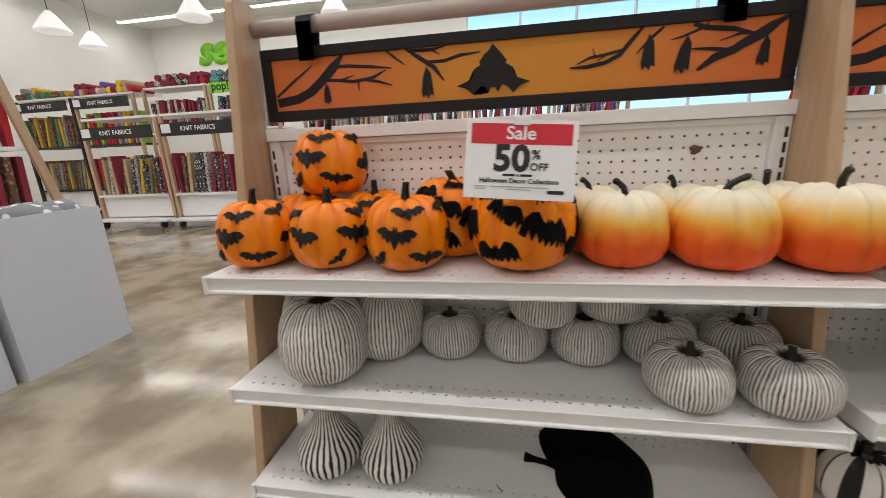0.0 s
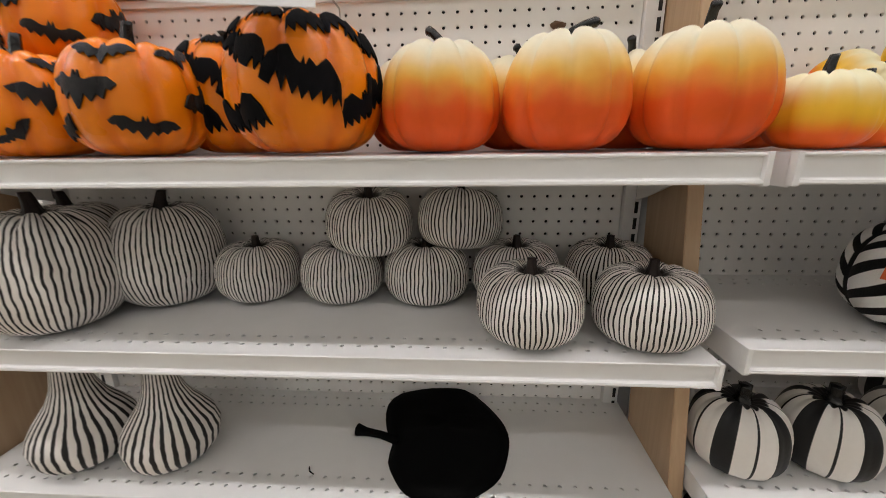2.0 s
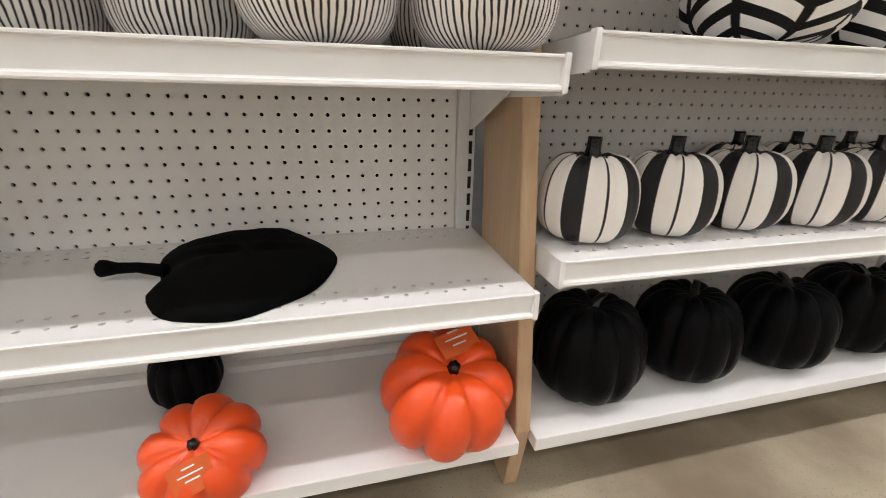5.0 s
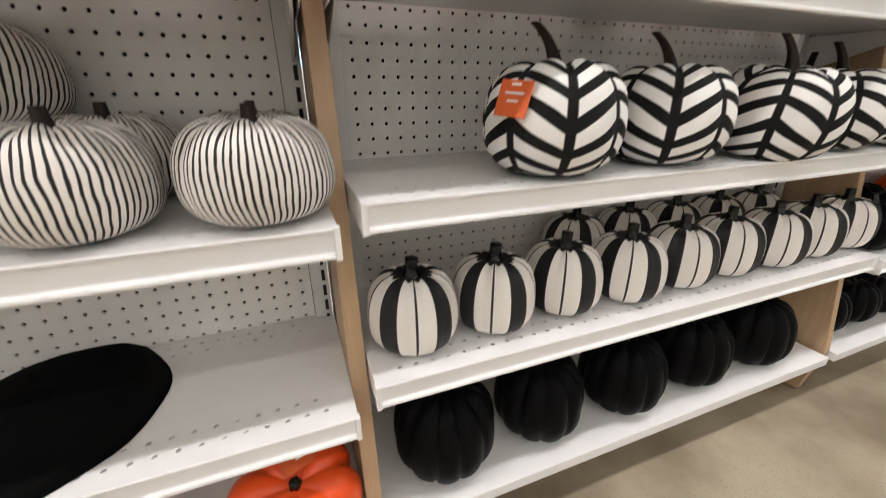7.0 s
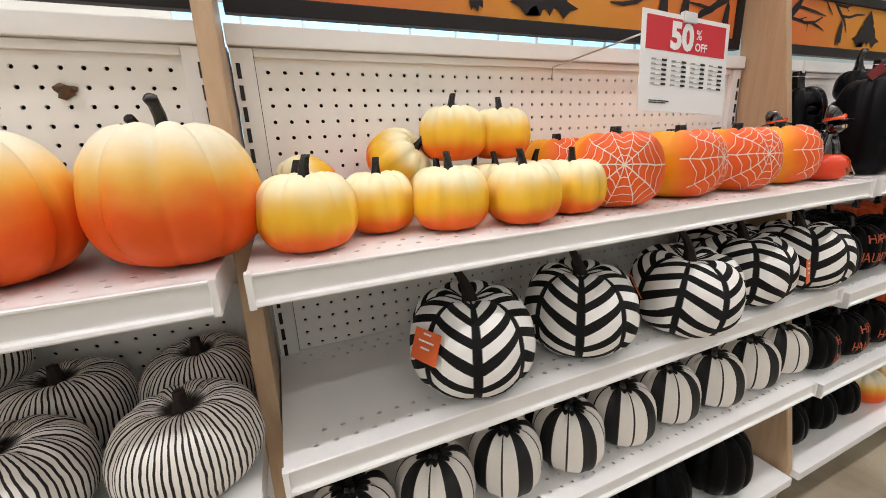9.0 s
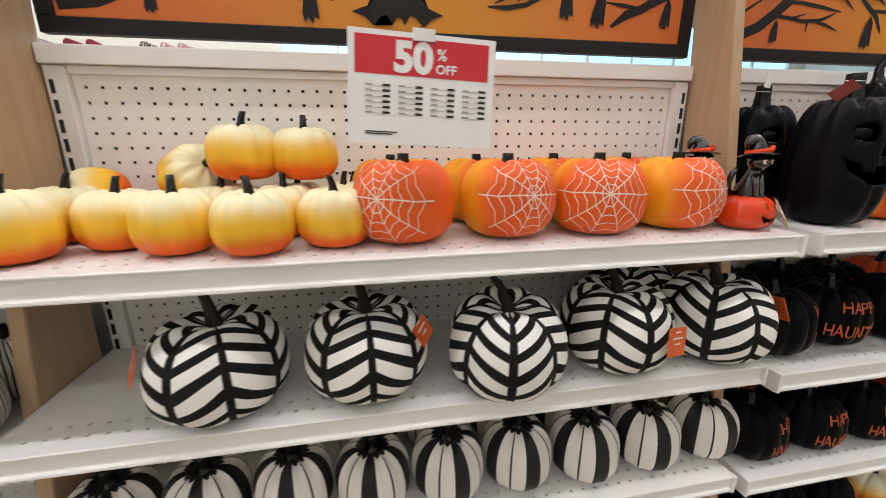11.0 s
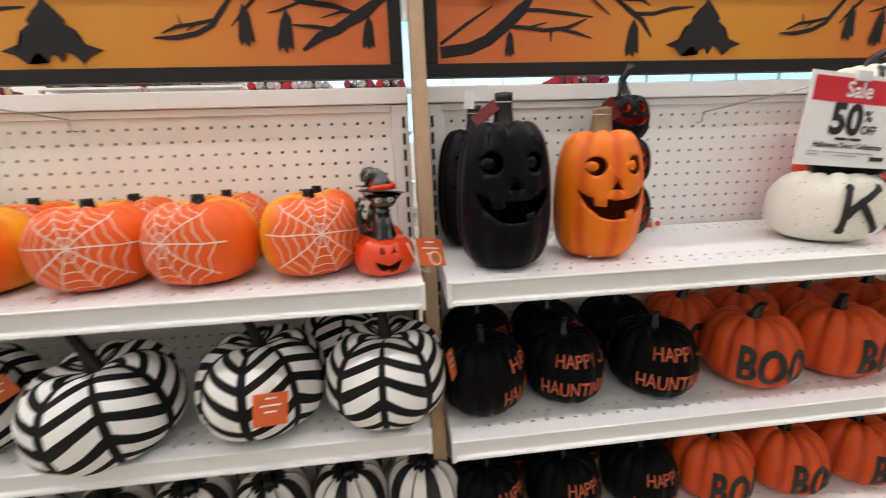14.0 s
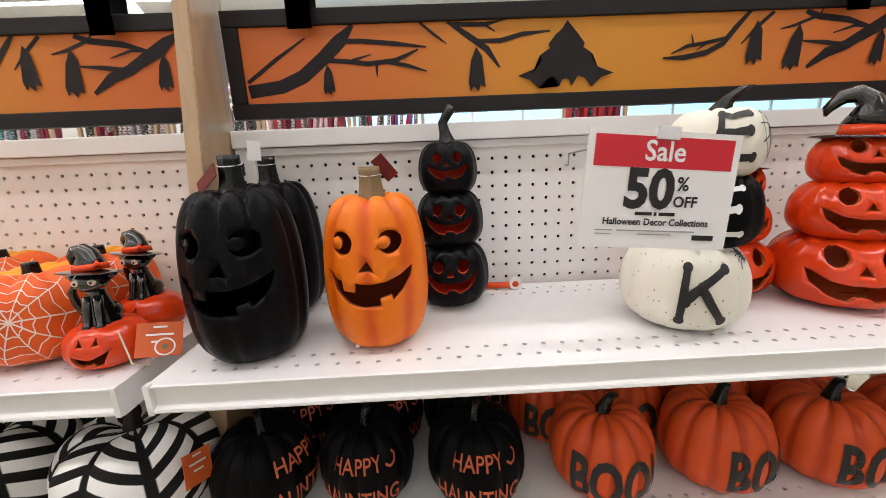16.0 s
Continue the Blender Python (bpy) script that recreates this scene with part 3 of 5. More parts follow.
def make_shelf():
    sh = thing("shelf", "white powder-coated steel shelf with perforated front edge", "shelf", group="gondola shelves")
    part("shelf_top", shelf_top(W, BACK - 0.012, ((0.012, 0.0), (0.0374, 0.5), (0.230, 0.0), (0.2554, 0.5))), WHITE_STEEL, sh)
    bm = bmesh.new()
    prof = [(0.004, -0.0006), (-0.0035, -0.0004), (-0.005, -0.0015), (-0.005, -0.0035), (-0.001, -0.0045), (-0.0002, -0.006), (-0.0002, -0.0285), (-0.001, -0.030), (-0.006, -0.0312), (-0.0068, -0.034), (-0.006, -0.036), (0.004, -0.036)]
    a = [bm.verts.new((0.005, y, z)) for y, z in prof]
    b = [bm.verts.new((W - 0.005, y, z)) for y, z in prof]
    bm.faces.new(a)
    bm.faces.new(b[::-1])
    for k in range(len(prof)):
        bm.faces.new((a[k - 1], a[k], b[k], b[k - 1]))
    bmesh.ops.recalc_face_normals(bm, faces=bm.faces)
    part("front_lip", bm, WHITE_STEEL, sh)
    for x in (0, W - 0.003):
        bm = bmesh.new()
        box(bm, x, x + 0.003, 0.0, BACK - 0.02, -0.04, -0.0008)
        part("end_plate", bm, WHITE_STEEL, sh)
        part("end_cap", boxed(x - 0.002, x + 0.005, -0.0075, 0.004, -0.038, 0.001, 0.001), WHITE_STEEL, sh)
    part("underside", boxed(0.004, W - 0.004, 0.005, BACK - 0.03, -0.012, -0.0095), WHITE_STEEL, sh)
    for x in (0.008, W - 0.014):
        bm = bmesh.new()
        a = [bm.verts.new((x, yy, zz)) for yy, zz in ((0.06, -0.013), (BACK - 0.012, -0.013), (BACK - 0.012, -0.095), (BACK - 0.05, -0.085))]
        b = [bm.verts.new((v.co.x + 0.004, v.co.y, v.co.z)) for v in a]
        bm.faces.new(a)
        bm.faces.new(b[::-1])
        for k in range(4):
            bm.faces.new((a[k - 1], a[k], b[k], b[k - 1]))
        bmesh.ops.recalc_face_normals(bm, faces=bm.faces)
        part("bracket", bm, WHITE_STEEL, sh)
    return sh


def make_bay(x0):
    bay = thing("gondola_bay", "white pegboard gondola bay with slotted steel uprights", "shelving unit", pose(x0, 0, 0), "gondola bays")
    panel_h = RAIL_Z - 0.042 - 0.16
    part("pegboard", pegboard(W - 0.07, panel_h), PANEL_WHITE, bay, "white pegboard panel", loc=(0.035, BACK, 0.16))
    # added black sheet: paints the darkness seen through the peg holes
    part("backing", boxed(0.0, W, BACK + 0.03, BACK + 0.034, 0.05, RAIL_Z - 0.01), SHADE_BLACK, bay, "black sheet standing in for the shade behind the pegboard")
    part("rear_panel", boxed(0.0, W, BACK + 0.036, BACK + 0.042, 0.05, RAIL_Z - 0.032), PANEL_WHITE, bay, "white rear panel")
    bm = bmesh.new()
    box(bm, 0.0, W, BACK - 0.018, BACK + 0.05, RAIL_Z - 0.030, RAIL_Z, 0.002)
    box(bm, 0.035, W - 0.035, BACK - 0.008, BACK + 0.02, RAIL_Z - 0.044, RAIL_Z - 0.031, 0.001)
    part("top_rail", bm, WHITE_STEEL, bay, "white steel top rail")
    for side in (0, 1):
        xa = 0.002 if side == 0 else W - 0.034
        up = part("upright", boxed(xa, xa + 0.032, BACK - 0.012, BACK + 0.02, 0.0, RAIL_Z - 0.032, 0.0015), WHITE_STEEL, bay, "slotted steel upright")
        # slots are not cut: black blocks on the upright paint their inner shade
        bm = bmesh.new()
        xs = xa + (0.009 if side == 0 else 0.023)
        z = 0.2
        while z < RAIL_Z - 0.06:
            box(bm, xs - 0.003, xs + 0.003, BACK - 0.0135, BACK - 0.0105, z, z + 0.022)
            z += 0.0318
        part("slot_strip", bm, SHADE_BLACK, up, "strip of black blocks standing in for shaded upright slots")
    part("centre_post", boxed(-0.0265, -0.001, BACK - 0.004, BACK + 0.03, 0.0, RAIL_Z - 0.03, 0.001), DARK_STEEL, bay, "grey steel post between the bays")
    part("base_back", boxed(0.03, W - 0.03, BACK - 0.02, BACK + 0.02, 0.06, 0.159), WHITE_STEEL, bay)
    deck = thing("base_deck", "white steel base deck with zinc levelling bolts", "shelf", pose(x0, 0, 0), "gondola base decks")
    bm = bmesh.new()
    box(bm, 0.0, W, 0.018, BACK - 0.02, DECK_Z - 0.025, DECK_Z, 0.002)
    part("deck_board", bm, WHITE_STEEL, deck)
    part("plinth", boxed(0.03, W - 0.03, BACK - 0.075, BACK - 0.03, 0.0, DECK_Z - 0.025), RUBBER, deck, "dark recessed plinth")
    for x in (0.055, W - 0.03):
        c = part("levelling_bolt", tube(bmesh.new(), [(x, 0.075, DECK_Z - 0.025), (x, 0.075, DECK_Z - 0.068)], 0.0055, 12), WIRE, deck, "zinc levelling bolt")
        part("nut", tube(bmesh.new(), [(x, 0.075, DECK_Z - 0.050), (x, 0.075, DECK_Z - 0.042)], 0.0105, 6), WIRE, c, "hexagonal zinc nut")
        part("foot", tube(bmesh.new(), [(x, 0.075, DECK_Z - 0.068), (x, 0.075, DECK_Z - 0.074)], 0.009, 6), WIRE, c, "hexagonal bolt head")


first = make_shelf()
first.matrix_basis = pose(BAYS[0], 0, Z_C)
for k, x0 in enumerate(BAYS):
    make_bay(x0)
    for z, y in ((Z_C, 0.0), (LEVELS[k][1], 0.010), (LEVELS[k][0], 0.018)):
        if k or z != Z_C:
            copy_thing(first, pose(x0, y, z))

# tapered wooden boards between the bays, with a pole through them that carries the banners
for x in (BAYS[0] - 0.020, 0.685, 1.942, BAYS[2] + W + 0.018):
    brd = thing("wooden_upright", "tapered pale maple board between shelving bays", "upright board", pose(x, 0, 0), "wooden upright boards")
    bm = bmesh.new()
    prof = [(0.06, 0.003), (0.21, 0.003), (0.318, 1.34), (BACK + 0.03, 1.36), (BACK + 0.03, 1.56), (0.262, 1.56), (0.250, 1.548), (0.206, 1.26), (0.034, 0.15)]
    a = [bm.verts.new((-0.0125, y, z)) for y, z in prof]
    b = [bm.verts.new((0.0125, y, z)) for y, z in prof]
    bm.faces.new(a)
    bm.faces.new(b[::-1])
    for k in range(len(prof)):
        bm.faces.new((a[k - 1], a[k], b[k], b[k - 1]))
    bmesh.ops.recalc_face_normals(bm, faces=bm.faces)
    bmesh.ops.bevel(bm, geom=bm.edges[:], offset=0.0015, segments=2, affect="EDGES")
    part("board", bm, WOOD, brd)
    part("screw", tube(bmesh.new(), [(0.0125, 0.30, 1.33), (0.0145, 0.30, 1.33)], 0.004, 10), DARK_STEEL, brd)
pole = part("banner_pole", tube(bmesh.new(), [(BAYS[0] - 0.008, 0.318, 1.505), (1.3, 0.318, 1.505), (BAYS[2] + W + 0.006, 0.318, 1.505)], 0.019, 20), BAR_TAUPE)
tagged(pole, "taupe painted round pole above the banners", "pole")

BRANCHES = [
    ([(-0.60, -0.048), (-0.54, -0.040), (-0.50, -0.022), (-0.46, 0.012), (-0.43, 0.042), (-0.405, 0.072)], 0.017),
    ([(-0.60, -0.03), (-0.545, 0.012), (-0.49, 0.05)], 0.005), ([(-0.43, 0.042), (-0.39, 0.041), (-0.33, 0.034), (-0.275, 0.026)], 0.006),
    ([(-0.465, 0.008), (-0.42, 0.004), (-0.38, -0.002), (-0.33, 0.003), (-0.29, 0.022)], 0.006), ([(-0.345, 0.0), (-0.31, -0.008), (-0.275, -0.02)], 0.005),
    ([(-0.366, -0.002), (-0.366, -0.028)], 0.004), ([(-0.41, 0.005), (-0.375, 0.015)], 0.004),
    ([(-0.285, 0.072), (-0.26, 0.048), (-0.238, 0.03)], 0.004), ([(-0.235, 0.075), (-0.20, 0.045), (-0.165, 0.018), (-0.142, -0.018)], 0.008),
    ([(-0.185, 0.033), (-0.14, 0.033), (-0.10, 0.044), (-0.05, 0.048)], 0.006), ([(-0.225, 0.066), (-0.17, 0.064), (-0.13, 0.073)], 0.006), ([(-0.17, 0.064), (-0.15, 0.05)], 0.004),
    ([(0.315, 0.075), (0.29, 0.04), (0.27, 0.012), (0.24, -0.004), (0.20, -0.012), (0.16, -0.012)], 0.007), ([(0.275, 0.022), (0.235, 0.014), (0.205, 0.01), (0.175, -0.004)], 0.005),
    ([(0.215, 0.012), (0.21, 0.032)], 0.003), ([(0.24, 0.014), (0.22, 0.0)], 0.003),
    ([(0.36, 0.07), (0.33, 0.04), (0.305, 0.01)], 0.005), ([(0.42, 0.07), (0.445, 0.058), (0.50, 0.05), (0.545, 0.036)], 0.008), ([(0.44, 0.058), (0.40, 0.042), (0.375, 0.036)], 0.004),
    ([(0.445, 0.058), (0.45, 0.075)], 0.004), ([(0.62, 0.072), (0.575, 0.05), (0.545, 0.03), (0.505, 0.002), (0.47, -0.012), (0.435, -0.04)], 0.013), ([(0.50, 0.002), (0.46, 0.008), (0.42, 0.012)], 0.006),
    ([(0.555, 0.035), (0.515, 0.038), (0.475, 0.025)], 0.004), ([(0.60, 0.068), (0.565, 0.03), (0.53, 0.008)], 0.006),
]
HANGING = [(0.0, 0.5), (0.16, 0.28), (0.2, -0.1), (0.24, -0.42), (0.1, -0.36), (0.06, -0.52), (-0.08, -0.38), (-0.16, -0.5), (-0.22, -0.3), (-0.14, 0.2)]
BIG_BAT = [(0, 0.5), (0.07, 0.38), (0.16, 0.30), (0.26, 0.16), (0.24, 0.10), (0.38, 0.0), (0.36, -0.08), (0.46, -0.20), (0.70, -0.30), (0.52, -0.36), (0.38, -0.5), (0.27, -0.36), (0.18, -0.32), (0.09, -0.48), (0.05, -0.38), (0.0, -0.36)]
BIG_BAT = BIG_BAT + [(-x, z) for x, z in BIG_BAT[-2:0:-1]]


def make_banner(xc):
    hw, hh, y = 0.607, 0.087, 0.314
    ban = thing("halloween_banner", "framed orange banner with black branches and hanging bats", "banner", pose(xc, y, 1.368), "banners above the bays")
    bm = bmesh.new()
    fw = 0.026
    for x0, x1, z0, z1 in ((-hw, hw, hh - fw, hh), (-hw, hw, -hh, -hh + fw), (-hw, -hw + fw, -hh + fw, hh - fw), (hw - fw, hw, -hh + fw, hh - fw)):
        box(bm, x0, x1, -0.006, 0.012, z0, z1, 0.002)
    part("frame", bm, FRAME_DARK, ban, "dark charcoal frame")
    part("print", boxed(-hw + fw, hw - fw, 0.0, 0.006, -hh + fw, hh - fw), ART, ban, "orange print paler towards the middle")
    sx, sz = (hw - fw) / 0.605, (hh - fw) / 0.072

    def on(k):
        return lambda x, z: Vector((max(-hw + fw, min(hw - fw, x * sx)), -0.0006 - k * 0.0002, max(-hh + fw, min(hh - fw, z * sz))))
    for k, (pts, w) in enumerate(BRANCHES):
        n = len(pts)
        poly = []
        for i, (x, z) in enumerate(pts):
            (xa, za), (xb, zb) = pts[max(i - 1, 0)], pts[min(i + 1, n - 1)]
            d = math.hypot(xb - xa, zb - za)
            ww = w * (1.0 if i < n - 1 else 0.35) * 0.75
            poly.append((x - (zb - za) / d * ww / 1, z + (xb - xa) / d * ww / 1, x + (zb - za) / d * ww, z - (xb - xa) / d * ww))
        part("branch", laid([[(p[0], p[1]) for p in poly] + [(p[2], p[3]) for p in poly[::-1]]], on(k % 8), fine=9), SILHOUETTE, ban)
    for x, z, h, lean in ((-0.455, -0.03, 0.058, 0), (-0.185, -0.02, 0.085, 0), (0.33, 0.012, 0.085, 0), (0.405, 0.0, 0.09, -6), (0.565, -0.005, 0.07, -4)):
        part("bat", laid([moved([(px * 0.8, pz) for px, pz in HANGING], x, z, h, lean)], on(9), fine=9), SILHOUETTE, ban)
    part("bat", laid([moved(BIG_BAT, -0.02, 0.002, 0.128)], on(10), fine=9), SILHOUETTE, ban, "large bat with spread wings")
    for x in (-0.47, 0.47):
        bm = bmesh.new()
        z1 = 1.505 - 1.368
        loop = [(-0.0245, 0.05), (-0.0245, z1), (-0.016, z1 + 0.0145), (0.0, z1 + 0.0212), (0.014, z1 + 0.0145), (0.0205, z1), (0.013, 0.07)]
        vs = [[bm.verts.new((x + s_ * 0.02, yy, zz)) for s_ in (-1, 1)] for yy, zz in loop]
        for p, q in zip(vs, vs[1:]):
            bm.faces.new((p[0], p[1], q[1], q[0]))
        bmesh.ops.solidify(bm, geom=bm.faces[:], thickness=0.0015)
        part("strap", bm, FRAME_DARK, ban, "black hanging strap")


for x0 in BAYS:
    make_banner(x0 + W / 2)

# ---- pumpkins ----
RADIUS = {}


def place(proto, rows, z):
    """Copies of a thing at (x, y, size, turn) on a shelf of height z, clear of the pegboard."""
    out = []
    for row in rows:
        x, y, s_, turn = row[:4]
        y = min(y, BACK - 0.004 - RADIUS[proto.name] * s_)
        out.append(copy_thing(proto, scaled(x, y, z + (row[4] if len(row) > 4 else 0), s_, turn, *(row[5:7] if len(row) > 5 else ()))))
    return out


def drop(proto):
    for o in (*proto.children_recursive, proto):
        bpy.data.objects.remove(o)


def pumpkin(name, label, group, g, skin, stem, stem_mat, per=8, rings=24):
    t = thing(name, label, "decorative pumpkin", group=group)
    RADIUS[t.name] = g.r
    b = part("body", g.mesh(per, rings), skin, t, smooth=True)
    if stem:
        part("stem", g.stem(*stem[:3], **(stem[3] if len(stem) > 3 else {})), stem_mat, t, smooth=True)
    return t


def hook_stem(g, length, r, lean, turn=0.0):
    """A glossy round stem that rises, leans over and ends in a knob."""
    z = g.top() - 0.006
    c, d = math.cos(radians(turn)) * lean, math.sin(radians(turn)) * lean
    pts = [(0, 0, z), (0.0, 0, z + 0.08 * length), (-0.06 * c, -0.06 * d, z + 0.35 * length), (0.10 * c, 0.10 * d, z + 0.62 * length), (0.50 * c, 0.50 * d, z + 0.84 * length), (0.88 * c, 0.88 * d, z + 0.96 * length), (c, d, z + length)]
    return tube(bmesh.new(), pts, [r * 1.9, r * 1.35, r * 1.05, r, r * 0.95, r * 1.1, r * 0.75], 12)


WING_HALF = [(0.0, 0.07), (0.03, 0.15), (0.055, 0.07), (0.12, 0.10), (0.22, 0.22), (0.34, 0.20), (0.44, 0.08), (0.5, -0.16), (0.44, -0.06), (0.38, -0.18), (0.33, -0.05), (0.25, -0.20), (0.20, -0.06), (0.11, -0.20), (0.06, -0.10), (0.0, -0.22)]
WING_BAT = WING_HALF + [(-x, z) for x, z in WING_HALF[-2:0:-1]]


def bats_on(t, g, rows, material, label, shape=BAT):
    for a, f, span, lean in rows:
        part("bat", laid([moved(shape, 0, 0, span * 1.1, lean)], lambda x, z: g.flat(x, z * 0.85, radians(a), f, 0.0035), 0.0025, 0.007), material, t, label)


# small orange pumpkins with black glitter bats
G_BAT = Gourd(0.081, 0.143, 10, 0.075, 0.10, 0.62)
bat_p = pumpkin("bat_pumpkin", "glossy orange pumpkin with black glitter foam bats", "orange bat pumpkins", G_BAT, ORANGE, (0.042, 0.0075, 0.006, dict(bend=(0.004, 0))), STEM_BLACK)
bats_on(bat_p, G_BAT, ((4, 0.695, 0.066, 0), (-15, 0.52, 0.068, -5), (26, 0.355, 0.066, -6), (-44, 0.34, 0.046, 40), (70, 0.72, 0.062, 14), (85, 0.5, 0.066, 18), (120, 0.36, 0.066, 0), (-95, 0.52, 0.066, -8), (-125, 0.7, 0.062, 10), (165, 0.55, 0.066, 6), (-150, 0.36, 0.06, 0)), GLITTER, "black glitter foam bat")
place(bat_p, ((-0.478, 0.094, 1.04, 6), (-0.302, 0.092, 1.03, 77), (-0.128, 0.084, 1.07, 15), (-0.415, 0.222, 1.05, 70), (-0.240, 0.222, 1.05, -60)), Z_C)
place(bat_p, ((-0.345, 0.214, 1.08, 8, 0.139, -6, 0),), Z_C)
drop(bat_p)

G_BIG = Gourd(0.10, 0.172, 10, 0.08, 0.10, 0.62)
big_bat = pumpkin("bat_swarm_pumpkin", "orange pumpkin covered with large black felt bats", "orange bat pumpkins", G_BIG, ORANGE, (0.036, 0.009, 0.008, dict(bend=(-0.012, 0.0))), STEM_BLACK)
bats_on(big_bat, G_BIG, ((-36, 0.37, 0.082, 4), (-26, 0.60, 0.066, -22), (16, 0.50, 0.080, -16), (30, 0.735, 0.080, 14), (60, 0.43, 0.072, 28), (-62, 0.72, 0.068, 0), (-14, 0.79, 0.060, 0), (78, 0.68, 0.085, -10), (108, 0.48, 0.086, -14), (-88, 0.48, 0.086, 16), (150, 0.5, 0.095, 0), (-135, 0.42, 0.095, 0)), BATS_BLACK, "large black felt bat", WING_BAT)
place(big_bat, ((0.106, 0.102, 1.06, 6), (-0.045, 0.238, 1.04, 24)), Z_C)
drop(big_bat)

# large and small ombre pumpkins
G_OMB = Gourd(0.0865, 0.156, 9, 0.12, 0.12, 0.70, seed=3, skew=0.20)
OMBRE_ROWS = ((0.296, 0.112, 0.97, 30, 0.040, 0.022, 150), (0.466, 0.100, 1.0, -10, 0.036, 0.040, 15), (0.638, 0.096, 1.01, 80, 0.044, -0.016, 80), (0.25, 0.214, 0.97, 200, 0.036, -0.018, 0), (0.42, 0.214, 0.97, 140, 0.036, -0.014, 30), (0.590, 0.212, 0.98, 250, 0.040, -0.016, 60))
for x, y, size, turn, tall_, lean, way in OMBRE_ROWS:
    omb = pumpkin("ombre_pumpkin", "pumpkin shading from cream through yellow to orange, black stem", "large ombre pumpkins", G_OMB, OMBRE_BIG, None, STEM_BLACK)
    part("stem", hook_stem(G_OMB, tall_, 0.0062, lean, way - turn), STEM_BLACK, omb, "glossy hooked black stem", smooth=True)
    omb.matrix_basis = scaled(x, y, Z_C, size, turn)

G_SM = Gourd(0.055, 0.090, 10, 0.09, 0.12, 0.60, seed=5)
sm = pumpkin("small_ombre_pumpkin", "small pumpkin shading from cream to yellow and orange, black stem", "small ombre pumpkins", G_SM, OMBRE_SMALL, (0.034, 0.0058, 0.0045, dict(bend=(0.006, 0.002))), STEM_BLACK, 5, 18)
place(sm, ((0.770, 0.068, 1.05, 0), (0.868, 0.120, 0.97, 40), (0.960, 0.078, 1.0, 80), (1.065, 0.055, 0.99, 130), (1.172, 0.078, 0.97, 200),
           (0.765, 0.185, 0.98, 10), (0.985, 0.185, 0.95, 60), (1.085, 0.165, 0.95, 90), (1.178, 0.185, 0.95, 300)), Z_C)
place(sm, ((0.815, 0.275, 0.98, 20, 0.045, 10, -75), (0.905, 0.250, 1.0, 110, 0.068, 28, -50), (1.022, 0.200, 1.02, 10, 0.088), (1.118, 0.206, 1.0, 70, 0.086), (0.98, 0.292, 0.9, 0), (1.09, 0.285, 0.9, 0), (1.19, 0.285, 0.9, 0)), Z_C)
drop(sm)

# orange and yellow pumpkins with a painted web
G_WEB = Gourd(0.076, 0.122, 9, 0.035, 0.10, 0.58, seed=2)
web = pumpkin("web_pumpkin", "orange and yellow pumpkin painted with a white spider web", "spider web pumpkins", G_WEB, WEB_ORANGE, (0.022, 0.0095, 0.008, dict(foot=1.3)), STEM_BLACK)
polys, spokes = [], 10
rnd = random.Random(4)
ends = [(2 * math.pi * k / spokes + rnd.uniform(-0.1, 0.1), rnd.uniform(0.076, 0.096)) for k in range(spokes)]
for q, l in ends:
    polys += stroke([(0, 0), (l * 0.5 * math.cos(q), l * 0.42 * math.sin(q)), (l * math.cos(q), l * 0.84 * math.sin(q))], 0.0013)
for ring in (0.16, 0.3, 0.46, 0.64, 0.84):
    for k in range(spokes):
        (qa, la), (qb, lb) = ends[k], ends[(k + 1) % spokes]
        if k == spokes - 1:
            qb += 2 * math.pi
        qm, rm = (qa + qb) / 2, ring * (la + lb) / 2 * 0.86
        polys += stroke([(ring * la * math.cos(qa), ring * la * 0.84 * math.sin(qa)), (rm * math.cos(qm), rm * 0.84 * math.sin(qm)), (ring * lb * math.cos(qb), ring * lb * 0.84 * math.sin(qb))], 0.0011)
part("web", laid(polys, lambda x, z: G_WEB.flat(x, z, 0.0, 0.54, 0.0012), 0.0, 0.012), WHITE_PAINT, web, "white painted spider web")
place(web, ((1.275, 0.094, 1.04, -34), (1.442, 0.100, 1.03, 12), (1.598, 0.094, 1.03, -16), (1.755, 0.104, 1.03, 22), (1.262, 0.262, 1.0, 10), (1.425, 0.262, 1.0, 30), (1.582, 0.258, 1.0, 34), (1.742, 0.262, 1.0, 12)), Z_C)
drop(web)

# black and white pumpkins
G_FINE = Gourd(0.0805, 0.116, 12, 0.025, 0.16, 0.60, seed=7)
fine = pumpkin("striped_pumpkin", "off-white squat pumpkin with thin black vertical stripes", "thin striped pumpkins", G_FINE, FINE, (0.032, 0.008, 0.006, dict(foot=3.0)), STEM_BROWN, 5, 22)
ZB = LEVELS[0][1]
place(fine, ((0.428, 0.078, 1.0, 0), (0.600, 0.074, 1.0, 70), (-0.070, 0.255, 0.98, 20), (0.096, 0.245, 0.98, 140), (0.258, 0.245, 1.0, 200), (0.425, 0.250, 1.0, 260), (0.592, 0.246, 1.0, 310)), ZB)
place(fine, ((0.155, 0.228, 0.98, 50, 0.099, 8, -6), (0.318, 0.228, 0.98, 100, 0.100, 4, 8)), ZB)
drop(fine)
G_TALL = Gourd(0.098, 0.192, 12, 0.02, 0.10, 0.62, seed=9)
tall = pumpkin("tall_striped_pumpkin", "tall off-white pumpkin with thin black vertical stripes", "thin striped pumpkins", G_TALL, FINE, (0.046, 0.012, 0.007, dict(bend=(-0.008, 0))), STEM_BROWN, 5, 24)
